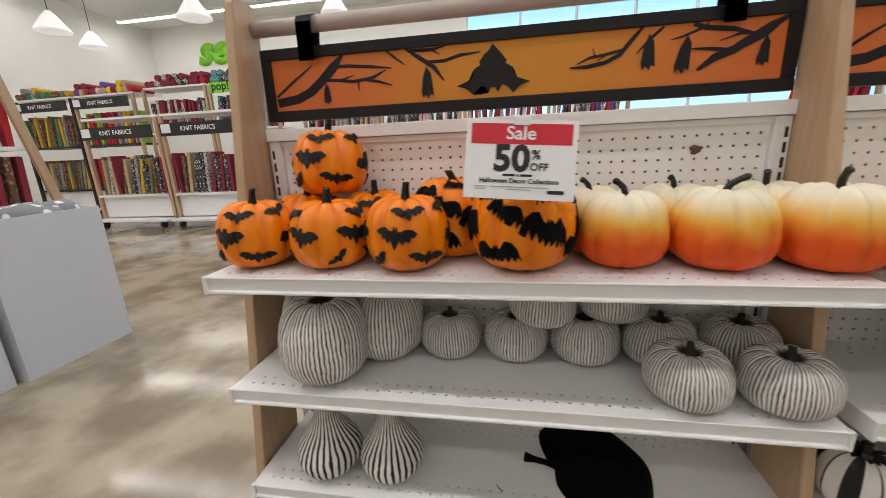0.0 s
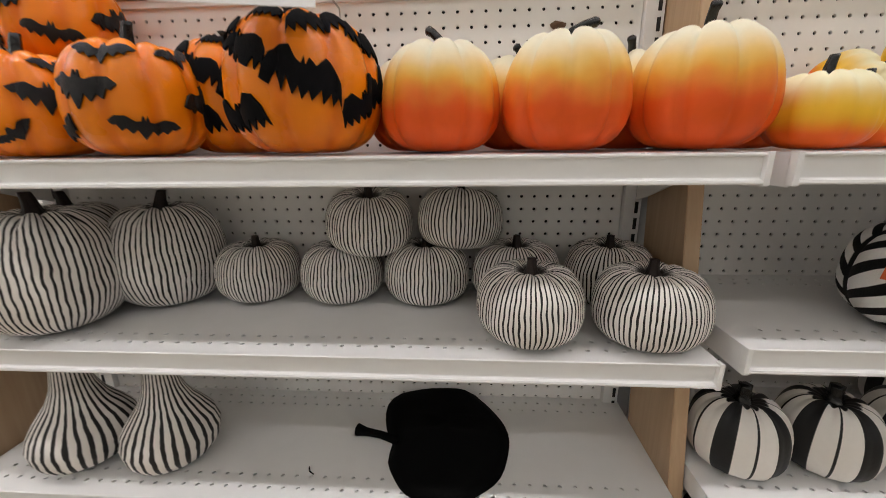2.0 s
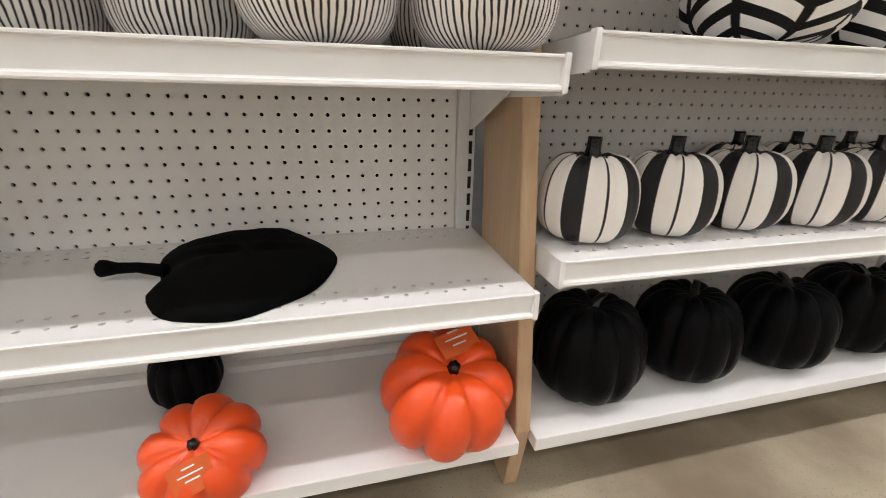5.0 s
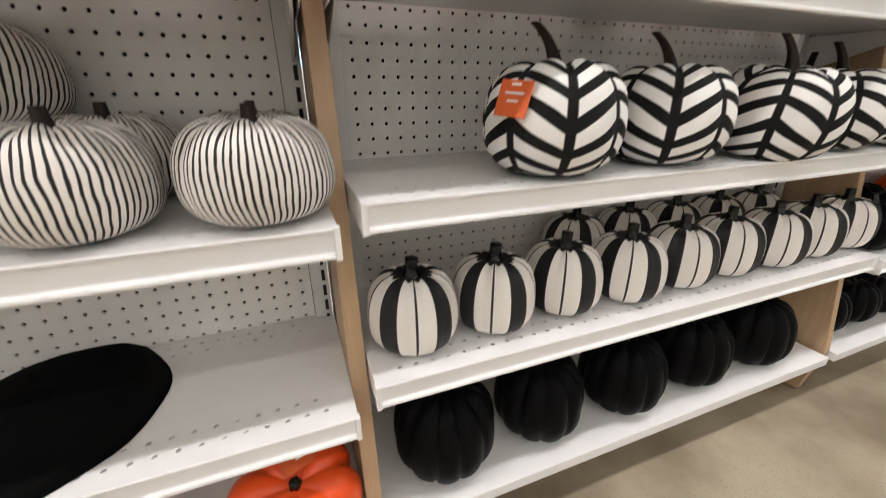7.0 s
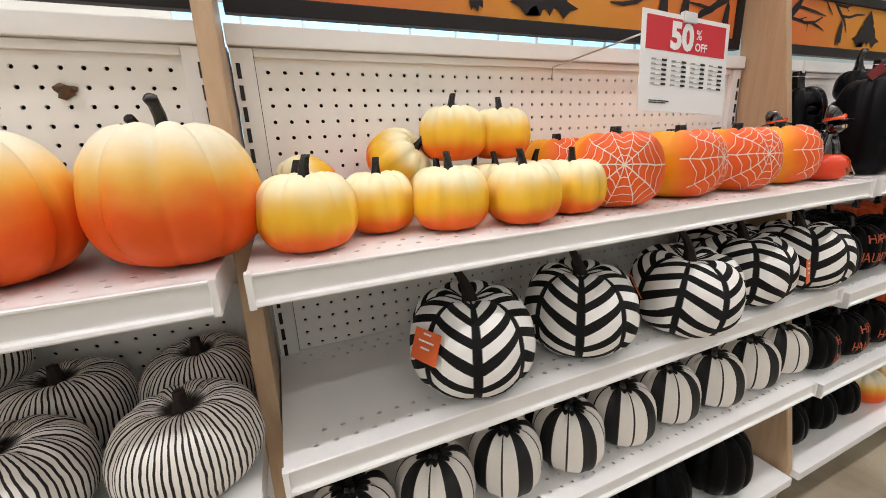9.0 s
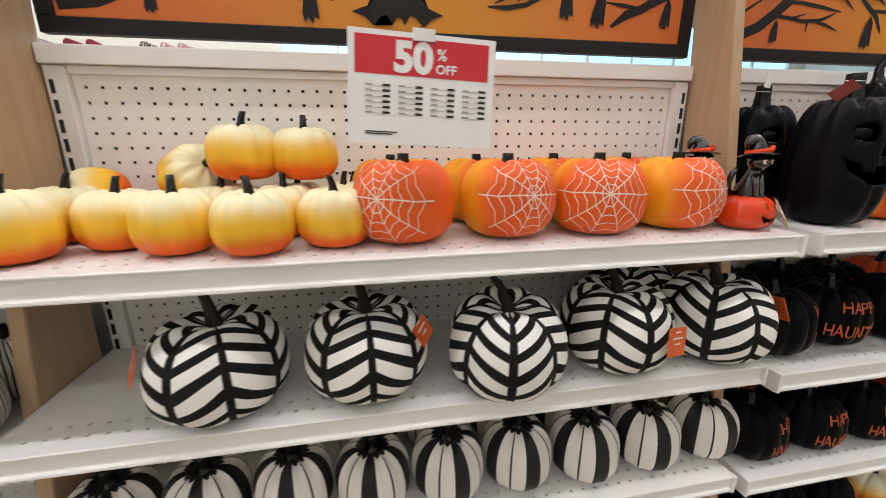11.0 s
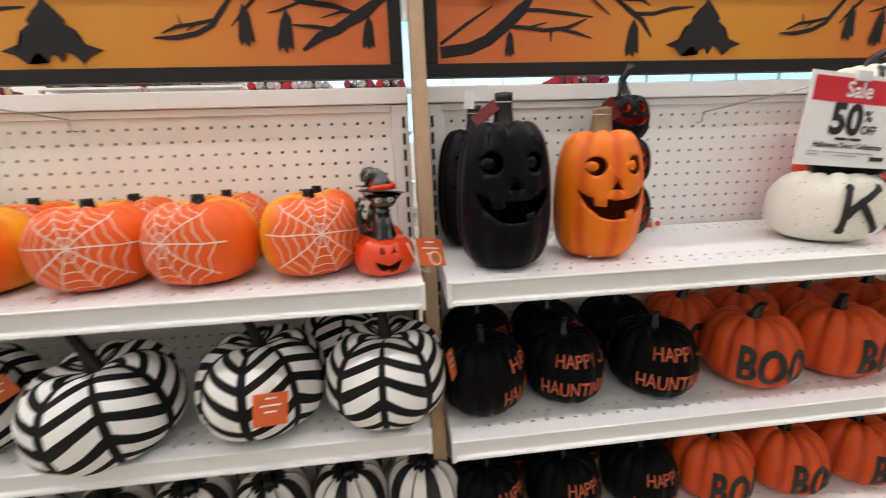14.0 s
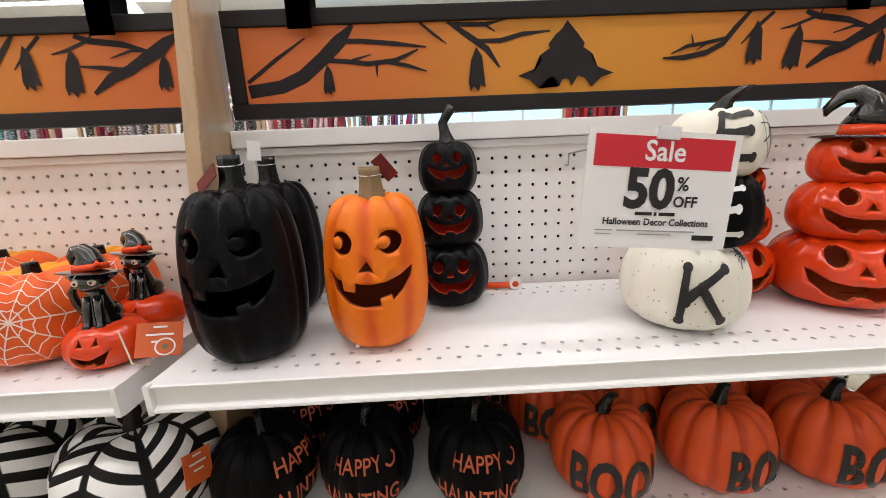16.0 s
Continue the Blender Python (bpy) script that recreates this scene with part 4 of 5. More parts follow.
place(tall, ((-0.345, 0.092, 1.05, 0), (-0.415, 0.245, 1.0, 90), (-0.232, 0.240, 1.0, 190)), ZB)
drop(tall)
G_GOURD = Gourd(0.080, 0.222, 12, 0.015, 0.0, 0.75, neck=1.0, seed=4)
gourd = pumpkin("striped_gourd", "off-white long-necked gourd with wavy black stripes", "striped gourds", G_GOURD, FINE_GOURD, (0.02, 0.009, 0.007), STEM_BROWN, 5, 30)
place(gourd, ((-0.375, 0.098, 1.0, 10), (-0.212, 0.105, 0.98, 120)), LEVELS[0][0])
drop(gourd)

G_WIDE = Gourd(0.0695, 0.128, 15, 0.05, 0.10, 0.60, seed=6)
wide = pumpkin("wide_striped_pumpkin", "cream pumpkin with broad black ribs, twisted black stem", "broad striped pumpkins", G_WIDE, WIDE, (0.036, 0.008, 0.009, dict(foot=3.2)), STEM_BLACK, 5, 20)
place(wide, [(0.778 + 0.1415 * k, 0.096 + 0.004 * (k % 3), 1.0, -24 * min(k, 1) * (0.5 + 0.25 * ((k * 5) % 4))) for k in range(9)], LEVELS[1][0])
place(wide, [(1.19 + 0.148 * k, 0.245, 0.98, 30 + 11 * k) for k in range(5)], LEVELS[1][0])
drop(wide)

G_HER = Gourd(0.097, 0.150, 8, 0.065, 0.14, 0.62, sharp=0.7, seed=8)
her = pumpkin("herringbone_pumpkin", "stuffed black and white herringbone knit pumpkin", "herringbone pumpkins", G_HER, HERRING, (0.075, 0.0075, 0.006, dict(bend=(-0.03, 0.008), foot=2.2)), STEM_BROWN, 8, 26)


def card_tag(parent, m, w=0.05, h=0.046, material=TAG_ORANGE):
    tg = part("price_tag", boxed(-w / 2, w / 2, -0.0006, 0.0006, -h / 2, h / 2, 0.0003), material, parent, "small card tag", loc=m)
    if material is not TAG_ORANGE:
        return
    bm = bmesh.new()
    for z, l in ((0.006, 0.6), (-0.003, 0.35), (0.016, 0.3)):
        box(bm, -w * l / 2, w * l / 2, -0.0012, -0.0008, z - 0.0012, z + 0.0012)
    tagged(part("print_lines", bm, PAPER, tg, "pale print"), kind="stuff")


ZB = LEVELS[1][1]
a = place(her, ((0.985, 0.078, 1.03, -21), (1.206, 0.086, 1.03, -40), (1.438, 0.066, 1.04, -13, 0, 8, 0), (1.655, 0.084, 1.03, 1), (1.858, 0.078, 1.04, -47)), ZB)
b = place(her, ((1.775, 0.238, 1.0, 50),), ZB)
card_tag(a[0], pose(-0.066, -0.076, 0.100, -18, 4, -40), 0.042, 0.042)
card_tag(a[1], pose(0.090, 0.026, 0.108, -26, -16, 100), 0.040, 0.034)
card_tag(a[3], pose(0.040, -0.100, 0.082, -8, 8, 16), 0.044, 0.046)
card_tag(a[4], pose(0.095, 0.050, 0.092, -14, 14, 119), 0.040, 0.042)
drop(her)

# black pumpkins on the base decks
G_BLK = Gourd(0.097, 0.182, 11, 0.10, 0.08, 0.62, seed=11)
blk = pumpkin("black_pumpkin", "matt black ribbed pumpkin with curled black stem", "black pumpkins", G_BLK, BLACK_MATT, (0.03, 0.009, 0.006, dict(bend=(0.02, 0.0))), STEM_BLACK)
place(blk, ((0.838, 0.118, 1.0, 0), (1.055, 0.126, 0.97, 40), (1.272, 0.118, 0.97, 90), (1.49, 0.125, 0.98, 150), (1.715, 0.120, 1.0, 200)), DECK_Z)
place(blk, ((2.06, 0.13, 0.72, 0), (2.21, 0.13, 0.72, 70), (2.36, 0.13, 0.7, 120), (2.13, 0.255, 0.72, 30)), DECK_Z)
place(blk, ((0.150, 0.235, 0.56, 30, 0.0),), DECK_Z)
drop(blk)

# red-orange foam pumpkins on the first base deck
G_FOAM = Gourd(0.092, 0.132, 8, 0.18, 0.14, 0.62, seed=12)
foam = pumpkin("foam_pumpkin", "bright red-orange foam pumpkin with stubby black stem", "foam pumpkins", G_FOAM, ORANGE_RED, (0.016, 0.009, 0.007), STEM_BLACK)
f = place(foam, ((0.563, 0.100, 1.10, 12, 0.010, 22, 0), (0.236, 0.074, 0.80, 14, 0.012, 30, -8)), DECK_Z)
card_tag(f[0], pose(0.018, 0.030, 0.128, -80, 4, 10), 0.062, 0.034)
card_tag(f[1], pose(-0.004, -0.048, 0.126, -52, 0, 4), 0.055, 0.05)
drop(foam)
G_O = Gourd(0.07, 0.11, 10, 0.06, 0.12, 0.6)
omd = pumpkin("ombre_pumpkin", "pumpkin shading from cream through yellow to orange, black stem", "large ombre pumpkins", G_O, OMBRE_BIG, (0.03, 0.007, 0.006), STEM_BLACK)
place(omd, ((2.52, 0.12, 1.0, 0), (2.67, 0.12, 1.0, 60), (2.82, 0.12, 1.0, 100), (2.97, 0.12, 1.0, 150)), DECK_Z)
drop(omd)

# the black velvet apple-shaped plate that lies on the low shelf
plate = thing("velvet_pumpkin_pillow", "flat black velvet pumpkin shape lying on white shelf", "cushion", pose(0.293, 0.187, LEVELS[0][0] + 0.001), "")
bm = bmesh.new()
n, rings = 48, 7
def rim(q):
    return 1 - 0.14 * math.exp(-((q - 0.75) / 0.42) ** 2) + 0.16 * math.exp(-((q - 2.62) / 0.32) ** 2) - 0.14 * math.exp(-((q - 3.4) / 0.2) ** 2) + 0.05 * math.cos(q + 0.4) ** 8 + 0.012 * math.cos(9 * q)
top = [[bm.verts.new((0.121 * rim(2 * math.pi * k / n) * j / rings * math.cos(2 * math.pi * k / n), 0.168 * rim(2 * math.pi * k / n) * j / rings * math.sin(2 * math.pi * k / n),
        0.026 * (1 - (j / rings) ** 4) + 0.0055 * math.sin(24 * j / rings * math.sin(2 * math.pi * k / n)) * (1 - j / rings))) for k in range(n)] for j in range(1, rings + 1)]
cap = bm.verts.new((0, 0, 0.026))
for k in range(n):
    bm.faces.new((cap, top[0][k], top[0][(k + 1) % n]))
    for j in range(rings - 1):
        bm.faces.new((top[j][k], top[j + 1][k], top[j + 1][(k + 1) % n], top[j][(k + 1) % n]))
bm.faces.new([top[-1][k] for k in range(n)][::-1])
part("body", bm, BLACK_VELVET, plate, smooth=True)
part("stem", tube(bmesh.new(), [(-0.09, -0.045, 0.016), (-0.125, -0.036, 0.02), (-0.155, -0.026, 0.017), (-0.174, -0.020, 0.016)], [0.009, 0.007, 0.008, 0.012], 10), BLACK_VELVET, plate)
mark = tube(bmesh.new(), [(0.05, 0.088, LEVELS[0][0] + 0.001), (0.055, 0.078, LEVELS[0][0] + 0.0015), (0.064, 0.072, LEVELS[0][0] + 0.001)], 0.0012, 5)
tagged(part("black_thread", mark, BATS_BLACK), "short black thread lying on the white shelf", "thread")

# ---- third bay: lettered pumpkins ----
G_LET = Gourd(0.077, 0.136, 12, 0.07, 0.10, 0.62, seed=13)
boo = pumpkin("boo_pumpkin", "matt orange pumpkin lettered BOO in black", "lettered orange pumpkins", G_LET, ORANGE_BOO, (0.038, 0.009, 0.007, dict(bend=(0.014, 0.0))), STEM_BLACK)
part("lettering", laid_words("BOO!", 0.064, lambda x, z: G_LET.flat(x + 0.004, z - 0.018, 0.0, 0.44, 0.0016), 0.0022, 0.007, stretch=0.82), BLACK_PAINT, boo, "black letters BOO!")
ZB3, ZA3 = LEVELS[2][1], LEVELS[2][0]
place(boo, ((2.550, 0.100, 1.02, -10), (2.735, 0.104, 1.03, 24), (2.912, 0.100, 1.02, 14), (3.075, 0.104, 1.0, 0), (2.50, 0.262, 0.98, 0), (2.645, 0.262, 0.98, 14), (2.80, 0.262, 0.98, 8), (2.96, 0.262, 0.98, 0)), ZB3)
place(boo, ((2.50, 0.100, 1.0, 10), (2.66, 0.098, 1.0, 16), (2.83, 0.098, 1.0, 20), (3.0, 0.098, 1.0, 14), (2.55, 0.26, 1.0, 0), (2.72, 0.26, 1.0, 30)), ZA3)
drop(boo)

hap = pumpkin("haunting_pumpkin", "matt black pumpkin lettered HAPPY HAUNTING in rust orange", "lettered black pumpkins", G_LET, BLACK_MATT, (0.036, 0.008, 0.006, dict(bend=(0.004, 0.006))), STEM_BLACK)
part("lettering", laid_words("HAPPY", 0.029, lambda x, z: G_LET.flat(x, z + 0.020, 0.0, 0.47, 0.0014), 0.0002, 0.007, stretch=0.92), RUST_PAINT, hap, "rust orange word HAPPY")
part("lettering", laid_words("HAUNTING", 0.028, lambda x, z: G_LET.flat(x, z - 0.016, 0.0, 0.47, 0.0014), 0.0002, 0.007, stretch=0.86), RUST_PAINT, hap, "rust orange word HAUNTING")
part("flourish", laid(stroke([(0.046, 0.012), (0.052, 0.007), (0.060, 0.010), (0.064, 0.019), (0.060, 0.024)], 0.003), lambda x, z: G_LET.flat(x, z + 0.014, 0.0, 0.47, 0.0014), 0, 0.006), RUST_PAINT, hap, "rust orange flourish")
place(hap, ((2.024, 0.100, 1.0, 66), (2.180, 0.112, 0.97, -3), (2.352, 0.103, 1.0, -4), (2.04, 0.262, 1.0, 20), (2.19, 0.262, 1.0, 20), (2.345, 0.262, 1.0, 10)), ZB3)
place(hap, ((2.03, 0.098, 0.95, 40), (2.185, 0.100, 0.95, 16), (2.345, 0.100, 0.95, 10), (2.10, 0.255, 0.95, 0), (2.26, 0.255, 0.95, 0)), ZA3)
drop(hap)

# ---- third bay: carved figures on the upper shelf ----
def eye_cut(x, z, r, side):
    """A crescent hole: the disc of radius r less a pupil that touches its rim on one side."""
    n = 24
    pr, pc = r * 0.56, x + side * r * 0.46
    out = [(x + r * math.cos(q), z + 1.06 * r * math.sin(q)) for q in (2 * math.pi * k / n for k in range(n))]
    out = [p for p in out if math.hypot(p[0] - pc, p[1] - z) > pr * 1.02]
    base = 0.0 if side > 0 else math.pi
    key = lambda p: (math.atan2(p[1] - z, p[0] - x) - base) % (2 * math.pi)
    out.sort(key=key)
    m = 12
    a0 = math.atan2(out[-1][1] - z, out[-1][0] - pc)
    a1 = math.atan2(out[0][1] - z, out[0][0] - pc)
    if side > 0:
        a0, a1 = a0 % (2 * math.pi), a1 % (2 * math.pi)
        arc = [a0 + (a1 - a0) * k / m for k in range(1, m)]
    else:
        arc = [a0 + (a1 - a0) * k / m for k in range(1, m)]
    return out + [(pc + pr * math.cos(q), z + pr * math.sin(q)) for q in arc]


def jack_face(w, zc, big=1.0):
    """Eyes, nose and toothed grin for a face of half width w about the height zc."""
    mouth = [(-0.90, 0.05), (-0.66, -0.12), (-0.56, -0.14), (-0.53, -0.36), (-0.27, -0.38), (-0.25, -0.18), (0.0, -0.23), (0.4, -0.17), (0.70, -0.06), (0.92, 0.08), (0.86, -0.18), (0.70, -0.44), (0.52, -0.60), (0.48, -0.48), (0.26, -0.54), (0.28, -0.71), (-0.05, -0.76), (-0.4, -0.66), (-0.70, -0.40)]
    mouth = [(w * x, zc + w * (z - 0.10)) for x, z in mouth]
    nose = [(w * x, zc + w * z) for x, z in ((-0.17, -0.04), (0.17, -0.06), (0.02, 0.18))]
    return [eye_cut(-w * 0.50, zc + w * 0.56, w * 0.235 * big, -1), eye_cut(w * 0.50, zc + w * 0.56, w * 0.235 * big, -1), nose, mouth]


def jack(name, label, g, skin, inside, m, stem, stem_mat, turn=0.0):
    t = thing(name, label, "jack-o-lantern", m, "tall carved pumpkins")
    body = part("body", carved(g.mesh(6, 30), jack_face(g.r * 0.82, g.h * 0.57, 1.0), -g.r * 1.5, -g.r * 0.15, 0.005), [skin, inside], t)
    s_ = part("stem", g.stem(*stem), stem_mat, t, smooth=True)
    z = g.top() + stem[0] * 0.72
    ring = tube(bmesh.new(), [((stem[2] + 0.0012) * math.cos(q), (stem[2] + 0.0012) * math.sin(q), z + 0.002 * math.sin(q)) for q in (2 * math.pi * k / 16 for k in range(17))], 0.0007, 5)
    part("tag_string", ring, PAPER, s_, "white plastic tag string")
    return t


G_JB = Gourd(0.0735, 0.222, 9, 0.085, 0.06, 0.42, seed=15)
G_JO = Gourd(0.070, 0.206, 8, 0.05, 0.06, 0.42, seed=16)
j1 = jack("jack_o_lantern", "tall matt black carved pumpkin with grinning face", G_JB, BLACK_RESIN, BLACK_RESIN, pose(2.056, 0.076, Z_C, 0, 0, 0), (0.056, 0.013, 0.0125), STEM_BLACK)
j2 = jack("jack_o_lantern", "tall matt black carved pumpkin with grinning face", G_JB, BLACK_RESIN, BLACK_RESIN, scaled(2.040, 0.225, Z_C, 1.0, 4), (0.056, 0.013, 0.0125), STEM_BLACK)
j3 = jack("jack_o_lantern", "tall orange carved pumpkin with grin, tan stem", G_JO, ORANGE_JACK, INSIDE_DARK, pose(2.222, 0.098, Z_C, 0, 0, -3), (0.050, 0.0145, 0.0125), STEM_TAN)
card_tag(j1, pose(-0.028, -0.006, 0.231, -24, -36, -20), 0.040, 0.020, TAG_RED)
card_tag(j2, pose(-0.012, -0.014, 0.268, 0, 4, 8), 0.02, 0.03, PAPER)
card_tag(j3, pose(0.019, 0.006, 0.236, 4, 52, 10), 0.034, 0.018, TAG_RED)
part("sticker_dot", tube(bmesh.new(), [(0, 0, 0), (0, -0.0008, 0)], 0.003, 12), PAPER, j3, "small white dot", loc=G_JO.at(-0.55, 0.13, 0.001))


def stack(name, label, m, tiers, skin, inside, faces, group="stacked pumpkins", shift=(0.0, 0.0, 0.0)):
    t = thing(name, label, "stacked pumpkins", m, group)
    z = 0.0
    gs = []
    for k, (r, h) in enumerate(tiers):
        g = Gourd(r, h, 10, 0.05, 0.10, 0.60, seed=20 + k)
        sk = skin[k] if isinstance(skin, (list, tuple)) else skin
        if faces:
            w = r * 0.68
            zc = h * 0.55
            grin = [(-0.95, 0.06), (-0.78, -0.02), (-0.55, -0.16), (-0.2, -0.22), (0.2, -0.22), (0.55, -0.14), (0.80, 0.0), (0.95, 0.10), (0.88, -0.24), (0.62, -0.50), (0.30, -0.62), (0.14, -0.50), (-0.08, -0.50), (-0.18, -0.64), (-0.52, -0.54), (-0.84, -0.26)]
            eyes = [circle(-0.46, 0.36, 0.20, 12, 1.15), circle(0.46, 0.36, 0.22, 12, 1.1), [(-0.13, 0.0), (0.13, 0.0), (0.0, 0.22)]]
            cuts = [[(w * x, zc + w * q) for x, q in p] for p in eyes + [grin]]
            part("tier", carved(g.mesh(5, 20), cuts, -r * 1.5, -r * 0.2, 0.0065), [sk, inside], t, loc=(shift[k], 0, z))
        else:
            part("tier", g.mesh(5, 20), sk, t, smooth=True, loc=(shift[k], 0, z))
        gs.append((g, z))
        z += h * 0.88
    return t, gs


bs, gs = stack("stacked_jack_o_lanterns", "three stacked black carved pumpkins with orange-rimmed faces", pose(2.330, 0.224, Z_C, 0, 0, -4), ((0.064, 0.112), (0.056, 0.098), (0.048, 0.088)), BLACK_RESIN, INSIDE_ORANGE, True)
part("stem", tube(bmesh.new(), [(0, 0, gs[-1][1] + 0.074), (0, 0, gs[-1][1] + 0.084), (-0.003, 0, gs[-1][1] + 0.098), (-0.006, 0, gs[-1][1] + 0.114), (0.001, 0, gs[-1][1] + 0.126), (0.009, 0, gs[-1][1] + 0.138)], [0.024, 0.014, 0.009, 0.0075, 0.0075, 0.009], 12), STEM_BLACK, bs, smooth=True)

# EEK stack
ek, gs = stack("eek_pumpkin_stack", "stacked cream and black pumpkins spelling EEK with bone letters", pose(2.655, 0.104, Z_C, 0, 0, -16), ((0.083, 0.126), (0.060, 0.104), (0.058, 0.092)), (CREAM, BLACK_MATT, CREAM), None, False, shift=(0.0, 0.026, 0.022))
part("stem", gs[-1][0].stem(0.045, 0.011, 0.007, bend=(0.03, 0.0), foot=2.0), STEM_BLACK, ek, smooth=True, loc=(0.022, 0, gs[-1][1]))
K_LINES = ([(-0.026, 0.036), (-0.032, -0.036)], [(0.026, 0.034), (-0.026, -0.006)], [(-0.006, 0.008), (0.024, -0.034)])
E_LINES = ([(-0.016, 0.028), (-0.016, -0.028)], [(-0.016, 0.026), (0.022, 0.028)], [(-0.016, 0.0), (0.016, 0.002)], [(-0.016, -0.026), (0.022, -0.026)])
for (g, z), lines, ink, a0, f0, sx, sz, dx, lw in ((gs[0], K_LINES, BLACK_PAINT, 0.04, 0.51, 0.84, 0.70, 0.0, 0.0085), (gs[1], E_LINES, PAPER, -0.12, 0.52, 1.0, 0.75, 0.026, 0.0055), (gs[2], E_LINES, BLACK_PAINT, 0.02, 0.56, 0.95, 0.72, 0.022, 0.0070)):
    for ln in lines:
        bm = laid(stroke([(x * sx, q * sz) for x, q in ln], lw, lw * 0.72), lambda x, q: g.flat(x, q, a0, f0, 0.002), 0.0, 0.007)
        part("letter_stroke", bm, ink, ek, "bone-shaped letter stroke", loc=(dx, 0, z))
g, z = gs[2]
polys = []
for q in range(20, 200, 30):
    polys += stroke([(0, 0), (0.032 * math.cos(radians(q + 90)), 0.032 * math.sin(radians(q + 90)))], 0.0011)
for l in (0.012, 0.02, 0.028):
    polys += stroke([(l * math.cos(radians(q + 90)), l * math.sin(radians(q + 90))) for q in range(20, 200, 30)], 0.001)
part("painted_web", laid(polys, lambda x, q: g.flat(x + 0.062, q + 0.004, 0.1, 0.56, 0.0014), 0, 0.01), BLACK_PAINT, ek, "thin black painted web", loc=(0.022, 0, z))
g, z = gs[0]
polys = [circle(0, 0, 0.0055, 10, 1.3), circle(0, -0.008, 0.0035, 8)]
for sgn in (-1, 1):
    for q in (0.9, 0.3, -0.3, -0.9):
        polys += stroke([(0, -0.003), (sgn * 0.009, -0.003 + 0.008 * q), (sgn * 0.013, -0.006 + 0.013 * q)], 0.0012)
part("painted_spider", laid(polys, lambda x, q: g.flat(x + 0.062, q + 0.034, 0.1, 0.54, 0.0016), 0, 0.01), BLACK_PAINT, ek, "small black spider", loc=(0, 0, z))
rnd = random.Random(8)
polys = [circle(rnd.uniform(-0.1, 0.1), rnd.uniform(-0.045, 0.03), rnd.uniform(0.0005, 0.0011), 6) for _ in range(60)]
tagged(part("speckles", laid(polys, lambda x, q: g.flat(x, q, 0, 0.54, 0.0012), 0, 0.02), BLACK_PAINT, ek, "black speckles", loc=(0, 0, z)), kind="stuff")

# glazed ceramic stacks with witch hats
for m, sc in ((pose(2.935, 0.150, Z_C, 0, 0, -28), 0.97), (pose(2.80, 0.222, Z_C, 0, 0, -12), 0.82)):
    ce, gs = stack("witch_hat_pumpkin_stack", "three stacked glossy orange ceramic jack-o-lanterns with witch hat", m @ Matrix.Diagonal((sc, sc, sc, 1)), ((0.096, 0.116), (0.078, 0.096), (0.060, 0.078)), GLAZE, INSIDE_GLAZE, True, "ceramic stacks")
    z = gs[-1][1] + 0.068
    bm = bmesh.new()
    bmesh.ops.create_uvsphere(bm, u_segments=28, v_segments=8, radius=0.063, matrix=pose(0, 0, z + 0.002, 0, 4, 0) @ Matrix.Diagonal((1, 1, 0.08, 1)))
    part("hat_brim", bm, GLAZE_BLACK, ce, "glossy black hat brim", smooth=True)
    part("hat_band", tube(bmesh.new(), [(0, 0, z + 0.005), (0, 0, z + 0.022)], [0.031, 0.027], 24), GLAZE, ce, "orange hat band")
    part("hat_cone", tube(bmesh.new(), [(0, 0, z + 0.021), (0.002, 0, z + 0.04), (0.0, 0, z + 0.056), (-0.014, 0, z + 0.066), (-0.032, 0, z + 0.062), (-0.046, 0, z + 0.046), (-0.047, 0, z + 0.036)], [0.028, 0.020, 0.015, 0.013, 0.011, 0.007, 0.002], 18), GLAZE_BLACK, ce, "bent glossy black hat tip", smooth=True)


